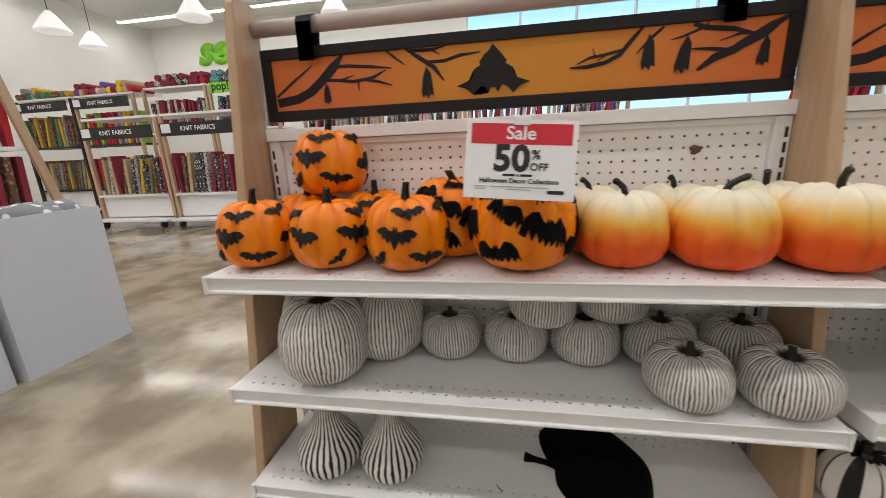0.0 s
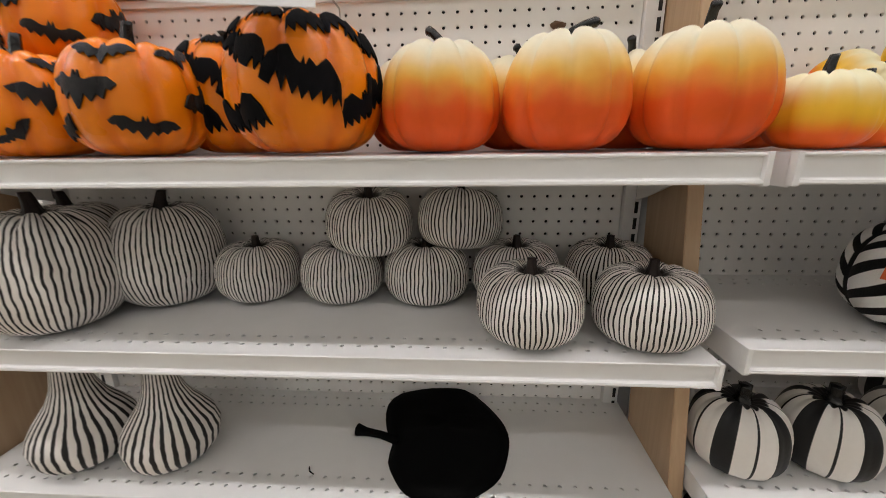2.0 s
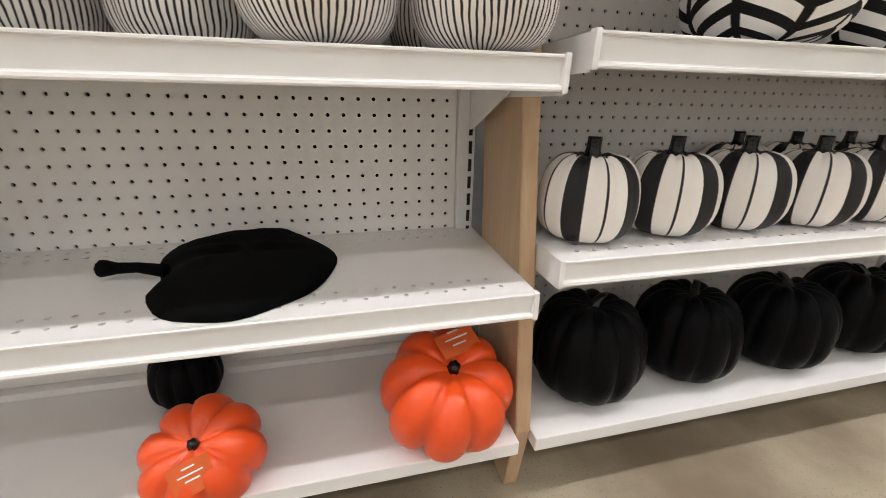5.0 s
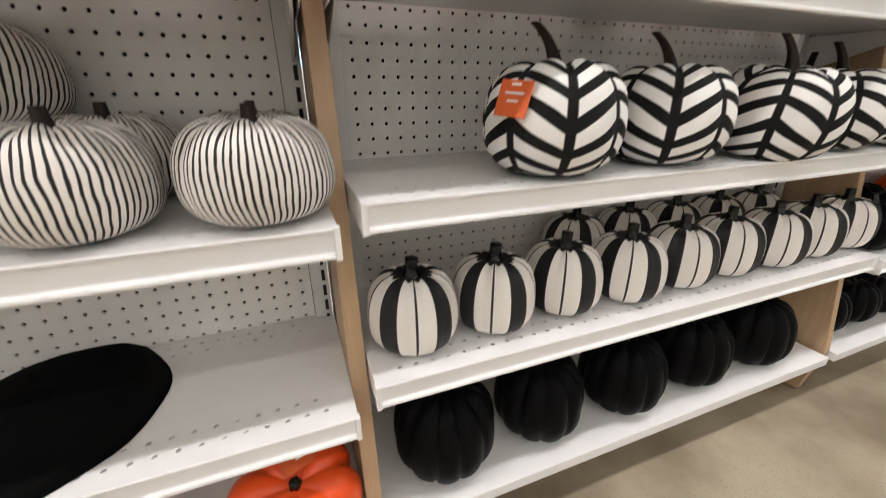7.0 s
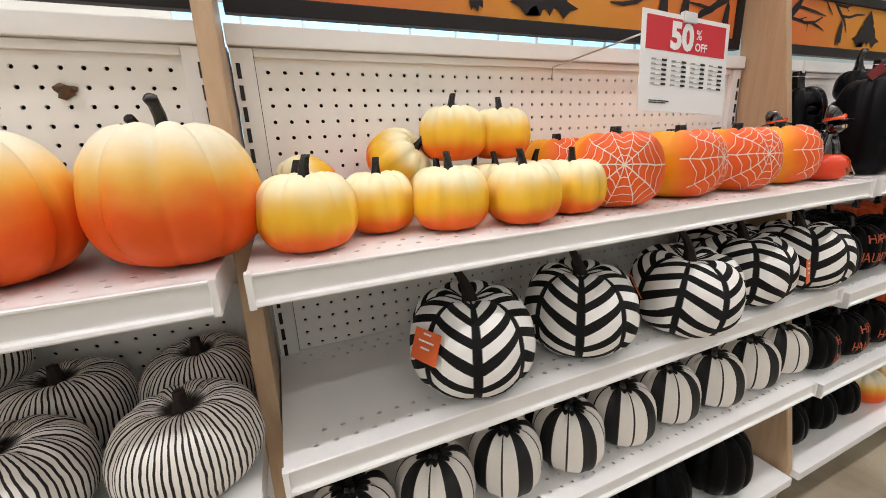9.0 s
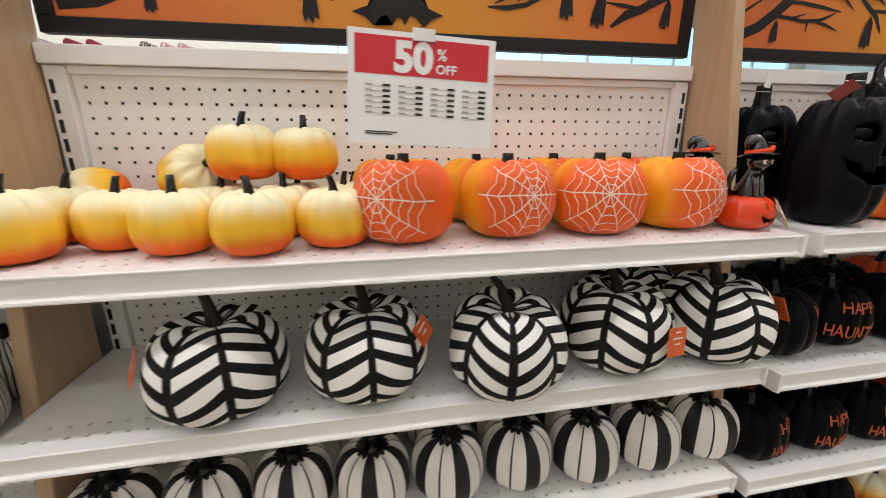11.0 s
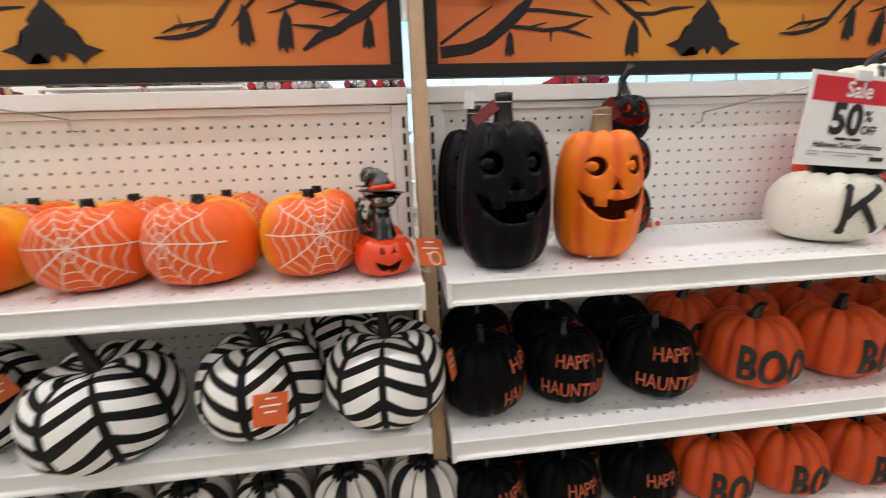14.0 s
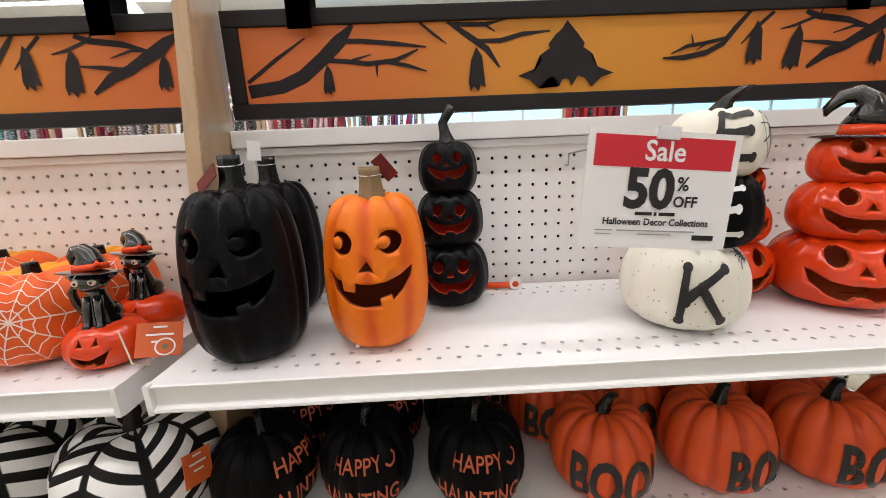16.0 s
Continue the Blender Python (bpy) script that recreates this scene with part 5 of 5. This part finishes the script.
# ceramic cats on pumpkins
def make_cat(m):
    t = thing("cat_on_pumpkin", "glossy black ceramic cat in witch hat on orange pumpkin", "figurine", m, "ceramic cats")
    g = Gourd(0.047, 0.060, 9, 0.07, 0.08, 0.62, seed=30)
    w, zc = 0.026, 0.030
    cuts = [[(-0.8 * w, zc), (-0.5 * w, zc - 0.003), (0, zc - 0.008), (0.5 * w, zc - 0.003), (0.85 * w, zc + 0.002), (0.5 * w, zc - 0.016), (0.1 * w, zc - 0.019), (0.05 * w, zc - 0.014), (-0.2 * w, zc - 0.014), (-0.25 * w, zc - 0.018), (-0.55 * w, zc - 0.013)],
            [(-0.45 * w, zc + 0.009), (-0.15 * w, zc + 0.009), (-0.32 * w, zc + 0.018)], [(0.2 * w, zc + 0.009), (0.5 * w, zc + 0.009), (0.36 * w, zc + 0.018)]]
    part("pumpkin", carved(g.mesh(5, 18), cuts, -0.09, -0.01, 0.004), [GLAZE, INSIDE_GLAZE], t, "glazed orange pumpkin")
    bm = tube(bmesh.new(), [(0, 0, 0.050), (0, 0, 0.060), (0, -0.002, 0.078), (0.001, -0.004, 0.096), (0.002, -0.006, 0.106)], [0.021, 0.020, 0.015, 0.010, 0.008], 16)
    part("cat_body", bm, GLAZE_BLACK, t, smooth=True)
    bm = bmesh.new()
    bmesh.ops.create_uvsphere(bm, u_segments=16, v_segments=10, radius=0.0165, matrix=pose(0.003, 0.004, 0.066) @ Matrix.Diagonal((1.0, 1.15, 0.95, 1)))
    part("haunch", bm, GLAZE_BLACK, t, smooth=True)
    for q in (-0.0065, 0.0065):
        part("front_leg", tube(bmesh.new(), [(q * 0.8, -0.010, 0.094), (q, -0.016, 0.074), (q * 1.1, -0.019, 0.058), (q * 1.2, -0.024, 0.054)], [0.0062, 0.0055, 0.0052, 0.0056], 10), GLAZE_BLACK, t, smooth=True)
    bm = bmesh.new()
    bmesh.ops.create_uvsphere(bm, u_segments=16, v_segments=10, radius=0.0155, matrix=pose(0.002, -0.010, 0.113) @ Matrix.Diagonal((1.25, 1.0, 0.85, 1)))
    head = part("cat_head", bm, GLAZE_BLACK, t, smooth=True)
    for s_ in (-1, 1):
        bm = bmesh.new()
        bmesh.ops.create_uvsphere(bm, u_segments=10, v_segments=6, radius=0.0052, matrix=pose(0.002 + s_ * 0.0085, -0.0228, 0.1145) @ Matrix.Diagonal((1, 0.5, 0.75, 1)))
        part("eye", bm, WHITE_PAINT, head, "pale painted eye", smooth=True)
        bm = bmesh.new()
        bmesh.ops.create_uvsphere(bm, u_segments=8, v_segments=6, radius=0.0018, matrix=pose(0.002 + s_ * 0.0085, -0.0248, 0.1145))
        part("pupil", bm, TAG_RED, head, "dark red pupil", smooth=True)
        part("ear", tube(bmesh.new(), [(0.002 + s_ * 0.016, -0.006, 0.116), (0.002 + s_ * 0.028, -0.006, 0.120)], [0.006, 0.001], 8), GLAZE_BLACK, head, smooth=True)
    part("tail", tube(bmesh.new(), [(-0.014, 0.012, 0.058), (-0.028, 0.014, 0.064), (-0.034, 0.012, 0.08), (-0.033, 0.008, 0.096), (-0.026, 0.004, 0.106)], [0.005, 0.0052, 0.005, 0.0048, 0.003], 10), GLAZE_BLACK, t, smooth=True)
    hat = part("hat", tube(bmesh.new(), [(0.002, -0.004, 0.126), (0.001, -0.002, 0.138), (-0.001, 0.0, 0.145), (-0.006, 0.001, 0.150), (-0.013, 0.001, 0.150), (-0.018, 0.001, 0.144), (-0.019, 0.001, 0.134)], [0.018, 0.0145, 0.0125, 0.0105, 0.008, 0.006, 0.003], 18), GLAZE_BLACK, t, "glossy black witch hat", smooth=True)
    bm = bmesh.new()
    bmesh.ops.create_uvsphere(bm, u_segments=24, v_segments=8, radius=0.031, matrix=pose(0.002, -0.007, 0.1245, -8, 5, 0) @ Matrix.Diagonal((1.1, 0.95, 0.075, 1)))
    part("hat_brim", bm, GLAZE_BLACK, hat, "glossy black hat brim", smooth=True)
    part("hat_band", tube(bmesh.new(), [(0.002, -0.004, 0.1265), (0.0016, -0.003, 0.1345)], [0.0192, 0.0172], 18), GLAZE, hat, "orange hat band")
    part("hat_bow", tube(bmesh.new(), [(0.012, -0.018, 0.1285), (0.017, -0.016, 0.137), (0.022, -0.012, 0.129)], [0.002, 0.0045, 0.001], 8), GLAZE, hat, "orange bow on the hat")
    return t


c1 = make_cat(pose(1.868, 0.066, Z_C, 0, 0, 10))
c2 = make_cat(pose(1.852, 0.168, Z_C, 0, 0, -4))
card_tag(c1, pose(0.068, -0.020, 0.030, -30, 12, 22), 0.050, 0.044)
sun_card = [o for o in c1.children if o.name.startswith("price_tag")][0]
for r_, d_, ink in ((0.0115, 0.0010, PAPER), (0.0095, 0.0013, TAG_ORANGE), (0.0040, 0.0016, STEM_TAN)):
    part("sun_emblem", tube(bmesh.new(), [(0.006, 0, -0.010), (0.006, -d_, -0.010)], r_, 20), ink, sun_card, "round sun emblem on the card")
part("tag_string", tube(bmesh.new(), [(0.03, -0.03, 0.05), (0.045, -0.045, 0.012), (0.06, -0.04, 0.004), (0.055, -0.02, 0.02)], 0.0012, 5), TWINE, c1, "natural twine")

# candy-striped trinket at the back of the shelf
tr = thing("orange_trinket", "small orange plastic trinket with white cap in clear bag", "trinket", pose(2.42, 0.27, Z_C, 0, 0, -8))
part("stick", tube(bmesh.new(), [(-0.03, 0, 0.007), (0.022, 0, 0.009)], 0.006, 10), ORANGE_RED, tr)
part("cap", tube(bmesh.new(), [(0.03, -0.006, 0.012), (0.03, 0.006, 0.012)], 0.011, 16), PAPER, tr)
part("cap_centre", tube(bmesh.new(), [(0.03, -0.0066, 0.012), (0.03, -0.006, 0.012)], 0.006, 12), ORANGE_RED, tr)

# ---- sale signs on wire hooks ----
def make_sign(m, kind, hook_m):
    w, h = 0.176, 0.127
    s_ = thing("sale_sign", "white and red paper sale sign reading 50% OFF", "sign", m, "sale signs")
    part("card", boxed(-w / 2, w / 2, 0.0, 0.0012, -h, 0), PAPER, s_)
    hdr = 0.037 if kind == 1 else 0.046
    part("red_band", boxed(-w / 2 + 0.008, w / 2 - 0.008, -0.0004, 0.0, -0.006 - hdr + 0.004, -0.006), SIGN_RED, s_, "red band")

    def flat(text, size, x, z, ink, weight=0.0, align="CENTER"):
        bm = words(text, size, align, weight)
        for v in bm.verts:
            v.co = Vector((x + v.co.x, -0.0009, z + v.co.y))
        part("lettering", bm, ink, s_, "printed words " + text)

    def bars(rows, ink):
        bm = bmesh.new()
        for x0, x1, z, t in rows:
            box(bm, x0, x1, -0.0008, -0.0003, z - t / 2, z + t / 2)
        tagged(part("small_print", bm, ink, s_, "small print"), kind="stuff")
    if kind == 1:
        flat("Sale", 0.030, 0, -0.031, PAPER, 0.0005)
        flat("50", 0.058, -0.013, -0.081, BLACK_PAINT, 0.0022)
        flat("%", 0.021, 0.0185, -0.062, BLACK_PAINT, 0.0004, "LEFT")
        flat("OFF", 0.0165, 0.0165, -0.080, BLACK_PAINT, 0.0004, "LEFT")
        bars(((-0.026, -0.006, -0.0885, 0.0036), (-0.0035, -0.0005, -0.0885, 0.0036), (0.002, 0.021, -0.0885, 0.0036)), BLACK_PAINT)
        flat("Halloween Decor Collections", 0.0104, 0, -0.1010, BLACK_PAINT, 0.0003)
        bars(((-0.045, 0.048, -0.1075, 0.0014), (-0.02, 0.02, -0.1115, 0.0012), (-0.07, -0.050, -0.1075, 0.0012), (-0.07, -0.052, -0.1115, 0.0010)), PRINT_GREY)
        bars(((0.046, 0.072, -0.1140, 0.0058),), BLACK_PAINT)
    else:
        flat("50", 0.046, -0.012, -0.043, PAPER, 0.0022)
        flat("%", 0.018, 0.016, -0.028, PAPER, 0.0003, "LEFT")
        flat("OFF", 0.0145, 0.0150, -0.043, PAPER, 0.0004, "LEFT")
        rows, small = [], []
        for c in range(4):
            x = -0.068 + c * 0.039
            for r in range(6):
                z = -0.060 - r * 0.0062
                small.append((x, x + 0.008, z, 0.0020))
                small.append((x + 0.008, x + 0.020, z - 0.0008, 0.0004))
                rows.append((x + 0.020, x + 0.029, z, 0.0027))
        bars(small, PRINT_GREY)
        bars(rows + [(-0.068, -0.030, -0.113, 0.0013), (-0.068, -0.036, -0.1155, 0.0013)], BLACK_PAINT)
    part("clip", boxed(-0.013, 0.013, -0.003, 0.004, -0.009, 0.005, 0.001), CLEAR, s_, "clear plastic clip")
    hx, hz = hook_m
    x1, y1, z1 = m.translation
    wire = part("wire_hook", tube(bmesh.new(), [(hx, BACK, hz - 0.02), (hx, BACK - 0.012, hz - 0.02), (hx, BACK - 0.014, hz), (x1, y1 + 0.006, z1 + 0.001), (x1, y1 + 0.004, z1 - 0.004)], 0.0016, 6), WIRE)
    tagged(wire, "thin galvanised wire sign hook in pegboard", "hook", "sign hooks")


make_sign(pose(0.101, -0.010, 1.233, -13, 4, 0), 1, (0.105, 1.205))
make_sign(pose(1.296, -0.003, 1.227, -4, 3, 0), 2, (1.300, 1.218))
make_sign(pose(2.557, 0.004, 1.220, -2, 5, 4), 1, (2.553, 1.200))

# ---- the rest of the store ----
def carton(m, w, d, h):
    t = thing("floor_bin", "large pale grey cardboard floor bin, open on top", "bin", m, "floor bins")
    for x0, x1, y0, y1 in ((0, w, 0, 0.015), (0, w, d - 0.015, d), (0, 0.015, 0.015, d - 0.015), (w - 0.015, w, 0.015, d - 0.015)):
        part("side", boxed(x0, x1, y0, y1, 0, h, 0.002), CARTON, t)
    part("bottom", boxed(0.015, w - 0.015, 0.015, d - 0.015, 0.004, 0.02), CARTON, t)
    return t


DOT_FABRIC = bpy.data.materials.new("grey_polka_dot_fleece")
DOT_FABRIC.use_nodes = True
nt = DOT_FABRIC.node_tree
vo = node(nt, "ShaderNodeTexVoronoi", Scale=14.0)
tc = nt.nodes.new("ShaderNodeTexCoord")
nt.links.new(tc.outputs["Object"], vo.inputs["Vector"])
shade(nt, nt.nodes["Principled BSDF"], mix(nt, soft_step(nt, vo.outputs["Distance"], 0.33, 0.05), (0.75, 0.75, 0.75), (0.20, 0.22, 0.22)), None, 0.1, 20, 0.9)

for m in (pose(-3.27, 0.85, 0), pose(-3.30, 0.18, 0)):
    carton(m, 0.63, 0.63, 0.93)
rnd = random.Random(3)
for k in range(5):
    bm = bmesh.new()
    bmesh.ops.create_uvsphere(bm, u_segments=14, v_segments=8, radius=0.17, matrix=Matrix.Diagonal((1.1, 0.8, 0.45, 1)))
    for v in bm.verts:
        v.co += 0.02 * noise.noise_vector(v.co * 14 + Vector((k, 0, 0)))
    fold = part("folded_fleece", bm, DOT_FABRIC, smooth=True, loc=pose(-2.95 + 0.10 * (k % 3) - 0.05, 1.0 + 0.1 * k, 0.90, 0, 8, 40 * k))
    tagged(fold, "grey fleece with white polka dots in bin", "fabric", "fleece in the bin")
tagged(part("bin_insert", boxed(-3.25, -2.66, 0.87, 1.46, 0.80, 0.82), CARTON), "pale grey cardboard insert inside the floor bin", "carton")

BOLTS = [mat("bolt_" + n, c, 0.85, 0, 0.35, 25, 0.3, 90) for n, c in (
    ("white_print", (0.48, 0.46, 0.44)), ("black_print", (0.05, 0.05, 0.055)), ("burgundy", (0.22, 0.02, 0.04)), ("mustard", (0.55, 0.33, 0.03)), ("navy", (0.03, 0.05, 0.14)),
    ("brown", (0.12, 0.06, 0.04)), ("grey", (0.3, 0.3, 0.3)), ("tan", (0.45, 0.34, 0.2)), ("red", (0.45, 0.02, 0.03)), ("green", (0.03, 0.2, 0.08)), ("yellow", (0.75, 0.5, 0.02)), ("pink", (0.6, 0.35, 0.38)), ("olive", (0.14, 0.14, 0.07)), ("lime", (0.25, 0.6, 0.05)), ("purple", (0.14, 0.06, 0.3)), ("teal", (0.05, 0.22, 0.27)))]
ROLL_ME = {}


def print_cloth(m, pale, scale):
    """A scattered motif in a second colour over the cloth."""
    nt = m.node_tree
    b = nt.nodes["Principled BSDF"]
    old = b.inputs["Base Color"].links[0].from_socket
    vo = node(nt, "ShaderNodeTexVoronoi", Scale=scale)
    tc = nt.nodes.new("ShaderNodeTexCoord")
    nt.links.new(tc.outputs["Object"], vo.inputs["Vector"])
    nt.links.new(mix(nt, soft_step(nt, vo.outputs["Distance"], 0.36, 0.08), pale, old), b.inputs["Base Color"])


for cloth, pale, scale in ((0, (0.10, 0.02, 0.03), 26), (1, (0.55, 0.52, 0.48), 22), (4, (0.45, 0.42, 0.40), 30), (5, (0.40, 0.20, 0.10), 20), (6, (0.06, 0.06, 0.07), 24), (11, (0.75, 0.70, 0.70), 28), (15, (0.50, 0.55, 0.52), 25)):
    print_cloth(BOLTS[cloth], pale, scale)


def bolt_mesh(h):
    if h not in ROLL_ME:
        bm = boxed(-0.032, 0.032, -0.14, 0.14, 0, h, 0.014)
        me = bpy.data.meshes.new("fabric_bolt")
        bm.to_mesh(me)
        bm.free()
        ROLL_ME[h] = me
    return ROLL_ME[h]


def fabric_bolt(x, y, z, h, colour, lean, yaw):
    me = bolt_mesh(h)
    key = (h, colour)
    if key not in ROLL_ME:
        ROLL_ME[key] = me.copy()
        ROLL_ME[key].materials.append(BOLTS[colour])
    ob = new("fabric_bolt", ROLL_ME[key])
    ob.matrix_basis = pose(x, y, z + abs(math.sin(radians(lean))) * 0.02, 0, lean, yaw)
    tagged(ob, BOLTS[colour].name[5:].replace("_", " ") + " fabric bolt standing on fabric rack", "fabric bolt", "fabric bolts")


def fabric_rack(x0, x1, y, levels, top, sign, palette, seed, yaw=0.0, rolls=True):
    """A rack of fabric bolts: posts, shelves, a sign strip and rolls on top."""
    r_ = random.Random(seed)
    t = thing("fabric_rack", "fabric rack with white shelves, wooden posts and black sign strip", "rack", None, "fabric racks")
    for x in (x0, x1):
        part("post", boxed(x - 0.03, x + 0.03, y - 0.33, y - 0.27, 0.12, top, 0.003), RACK_BLACK if seed == 3 else WOOD, t, "pale wooden post")
    for z in levels:
        part("shelf_board", boxed(x0 + 0.04, x1 - 0.04, y - 0.36, y + 0.3, z - 0.04, z), RACK_BLACK if seed in (3, 4) else WHITE_STEEL, t)
    part("base", boxed(x0 + 0.04, x1 - 0.04, y - 0.28, y + 0.3, 0.19, levels[0] - 0.04), WHITE_STEEL, t, "white base panel")
    part("base_shelf", boxed(x0, x1, y - 0.55, y + 0.3, 0.13, 0.17, 0.004), WHITE_STEEL, t)
    part("top_board", boxed(x0, x1, y - 0.3, y + 0.3, top, top + 0.04), WHITE_STEEL, t)
    for x in (x0 + 0.15, x1 - 0.15):
        part("caster", tube(bmesh.new(), [(x - 0.02, y - 0.45, 0.065), (x + 0.02, y - 0.45, 0.065)], 0.065, 14), RUBBER, t)
    for z, txt in sign:
        sg = part("sign_strip", boxed(x0 + 0.04, x1 - 0.04, y - 0.40, y - 0.385, z - 0.11, z + 0.11), RACK_BLACK, t, "black sign strip")
        if txt:
            bm = words(txt, 0.11, "CENTER", 0.002)
            for v in bm.verts:
                v.co = Vector(((x0 + x1) / 2 + v.co.x, y - 0.402, z - 0.03 + v.co.y))
            part("lettering", bm, PAPER, sg, "white words " + txt)
            part("price_card", boxed(x0 + 0.08, x0 + 0.26, y - 0.415, y - 0.404, z - 0.06, z + 0.09), PAPER, sg, "white and red price card")
    for z, z2 in list(zip(levels, list(levels[1:]) + [top]))[(1 if seed >= 5 else 0):]:
        x = x0 + 0.09
        while x < x1 - 0.09:
            fabric_bolt(x, y - 0.12, z, round(min(z2 - z - 0.12, 0.72) - 0.06 * r_.randint(0, 1), 2), r_.choice(palette), r_.uniform(-5, 12), r_.uniform(-6, 6))
            x += r_.uniform(0.072, 0.115)
    if rolls:
        x = x0 + 0.1
        while x < x1 - 0.05:
            for lift in range(r_.randint(1, 2)):
                key = ("roll", r_.choice(palette))
                if key not in ROLL_ME:
                    me = bpy.data.meshes.new("fabric_roll")
                    bm = tube(bmesh.new(), [(0, -0.3, 0), (0, -0.29, 0), (0, 0.29, 0), (0, 0.3, 0)], [0.062, 0.07, 0.07, 0.062], 12)
                    bm.to_mesh(me)
                    bm.free()
                    me.materials.append(BOLTS[key[1]])
                    ROLL_ME[key] = me
                ob = new("fabric_roll", ROLL_ME[key])
                ob.matrix_basis = pose(x + 0.05 * lift, y, top + 0.11 + 0.12 * lift, 0, 0, r_.uniform(-8, 8))
                tagged(ob, BOLTS[key[1]].name[5:].replace("_", " ") + " fabric roll lying on top of rack", "fabric roll", "fabric rolls")
            x += 0.145
    return t


LIGHTS = [0, 0, 1, 6, 5, 7, 2, 0, 1]
fabric_rack(-7.75, -6.15, 5.9, (0.62,), 1.98, ((1.74, "KNIT FABRICS"),), [0, 1, 6, 5, 1, 2, 5, 7, 3, 12], 1, rolls=False)
fabric_rack(-6.05, -4.45, 5.9, (0.62,), 1.98, ((1.74, "KNIT FABRICS"),), [0, 2, 0, 4, 5, 1, 7, 2, 1], 2, rolls=False)
fabric_rack(-11.6, -10.0, 7.6, (0.62, 1.65), 2.72, ((2.56, "KNIT FABRICS"),), [9, 5, 5, 3, 12, 6], 3)
fabric_rack(-9.9, -8.3, 7.6, (0.62, 1.65), 2.72, ((2.56, "KNIT FABRICS"),), [8, 8, 11, 10, 2, 13, 14, 7], 4)
fabric_rack(-8.2, -6.6, 7.8, (0.62, 1.85), 2.80, (), [2, 2, 0, 8, 2, 1, 0], 5)
pop_rack = fabric_rack(-6.5, -4.9, 7.8, (0.62, 1.85), 2.80, (), [0, 2, 2, 15, 0, 1], 6)
fabric_rack(-4.2, -2.6, 7.6, (0.62, 1.6), 2.45, (), LIGHTS, 7)
fabric_rack(-2.5, -0.9, 7.6, (0.62, 1.6), 2.45, (), [1, 0, 1, 6, 11], 8)
fabric_rack(-0.8, 0.8, 7.6, (0.62, 1.6), 2.35, (), [11, 2, 8, 0, 11], 9)
fabric_rack(0.9, 2.2, 7.6, (0.62, 1.6), 2.35, (), [2, 8, 1, 0, 14], 10)
fabric_rack(4.9, 6.1, 7.6, (0.62, 1.6), 2.35, (), [2, 1, 2, 8, 8], 11)
gs_ = part("sign_strip", boxed(-6.4, -5.0, 7.385, 7.40, 2.60, 2.82, 0.004), GREEN_SIGN, pop_rack, "lime green sign strip reading pop!")
bm = words("pop!", 0.24, "LEFT", 0.006)
for v in bm.verts:
    v.co = Vector((-6.35 + v.co.x, 7.382, 2.66 + v.co.y))
part("lettering", bm, BLACK_PAINT, gs_, "black word pop!")
bm = words("se", 1.35, "LEFT", 0.06)
for v in bm.verts:
    v.co.x += 0.3 * v.co.y
bmesh.ops.solidify(bm, geom=bm.faces[:], thickness=0.05)
wall_word = part("wall_lettering", bm, GREEN_SIGN, None, loc=pose(-11.1, FLOOR_Y1 - 0.06, 4.58, 90, 0, 0))
tagged(wall_word, "large lime green cut-out letters on the white wall", "sign")

# red fabric end display with slanted wooden posts
ed = thing("end_display", "end display of red and dark fabric with slanted wooden posts", "rack", pose(-5.3, 2.4, 0))
part("shelf_board", boxed(-0.35, 0.2, -0.6, 0.5, 0.62, 0.66), WHITE_STEEL, ed)
part("shelf_board", boxed(-0.35, 0.2, -0.6, 0.5, 1.38, 1.42), WHITE_STEEL, ed)
part("base", boxed(-0.35, 0.2, -0.6, 0.5, 0.0, 0.62), WHITE_STEEL, ed)
for x in (0.235, -0.385):
    for y in (0.72, -0.10):
        bm = boxed(x - 0.02, x + 0.02, y - 0.045, y + 0.045, 0.0, 2.25)
        for v in bm.verts:
            v.co.y -= 0.185 * v.co.z
        part("post", bm, WOOD, ed, "slanted pale wooden post")
for k in range(9):
    fabric_bolt(-5.3, 1.88 + 0.11 * k, 1.42, 0.66, (8, 8, 2, 8, 8, 8, 8, 0, 8)[k], 3, 88)
    fabric_bolt(-5.3, 1.88 + 0.11 * k, 0.66, 0.66, (2, 1, 2, 5, 2, 1, 2, 5, 2)[k], 3, 88)

# pendant lamps
for x, y, z in ((-10.1, 7.4, 4.15), (-6.45, 7.4, 4.08), (-11.5, 9.5, 4.4), (-4.0, 9.0, 4.4)):
    p = thing("pendant_lamp", "white cone pendant lamp on thin cord", "pendant lamp", pose(x, y, z), "pendant lamps")
    part("shade", tube(bmesh.new(), [(0, 0, 0), (0, 0, 0.03), (0, 0, 0.32), (0, 0, 0.42)], [0.34, 0.33, 0.14, 0.05], 24), LAMP_WHITE, p, smooth=True)
    part("cord", tube(bmesh.new(), [(0, 0, 0.42), (0, 0, CEIL - z)], 0.008, 6), RACK_BLACK, p)

# a torn spot in the first pegboard
bm = bmesh.new()
ring = [bm.verts.new((0.493 + (0.013 + 0.004 * math.sin(5 * q)) * math.cos(q), BACK - 0.0025, 1.168 + (0.010 + 0.003 * math.sin(3 * q + 1)) * math.sin(q))) for q in (2 * math.pi * n / 14 for n in range(14))]
tip = bm.verts.new((0.497, BACK - 0.012, 1.174))
for n in range(14):
    bm.faces.new((ring[n], ring[(n + 1) % 14], tip))
tagged(part("torn_spot", bm, mat("torn_brown_hardboard", (0.12, 0.07, 0.04), 0.9, 0, 0.4, 120, 0.6, 300)), "torn brown hole in the white pegboard", "damage")
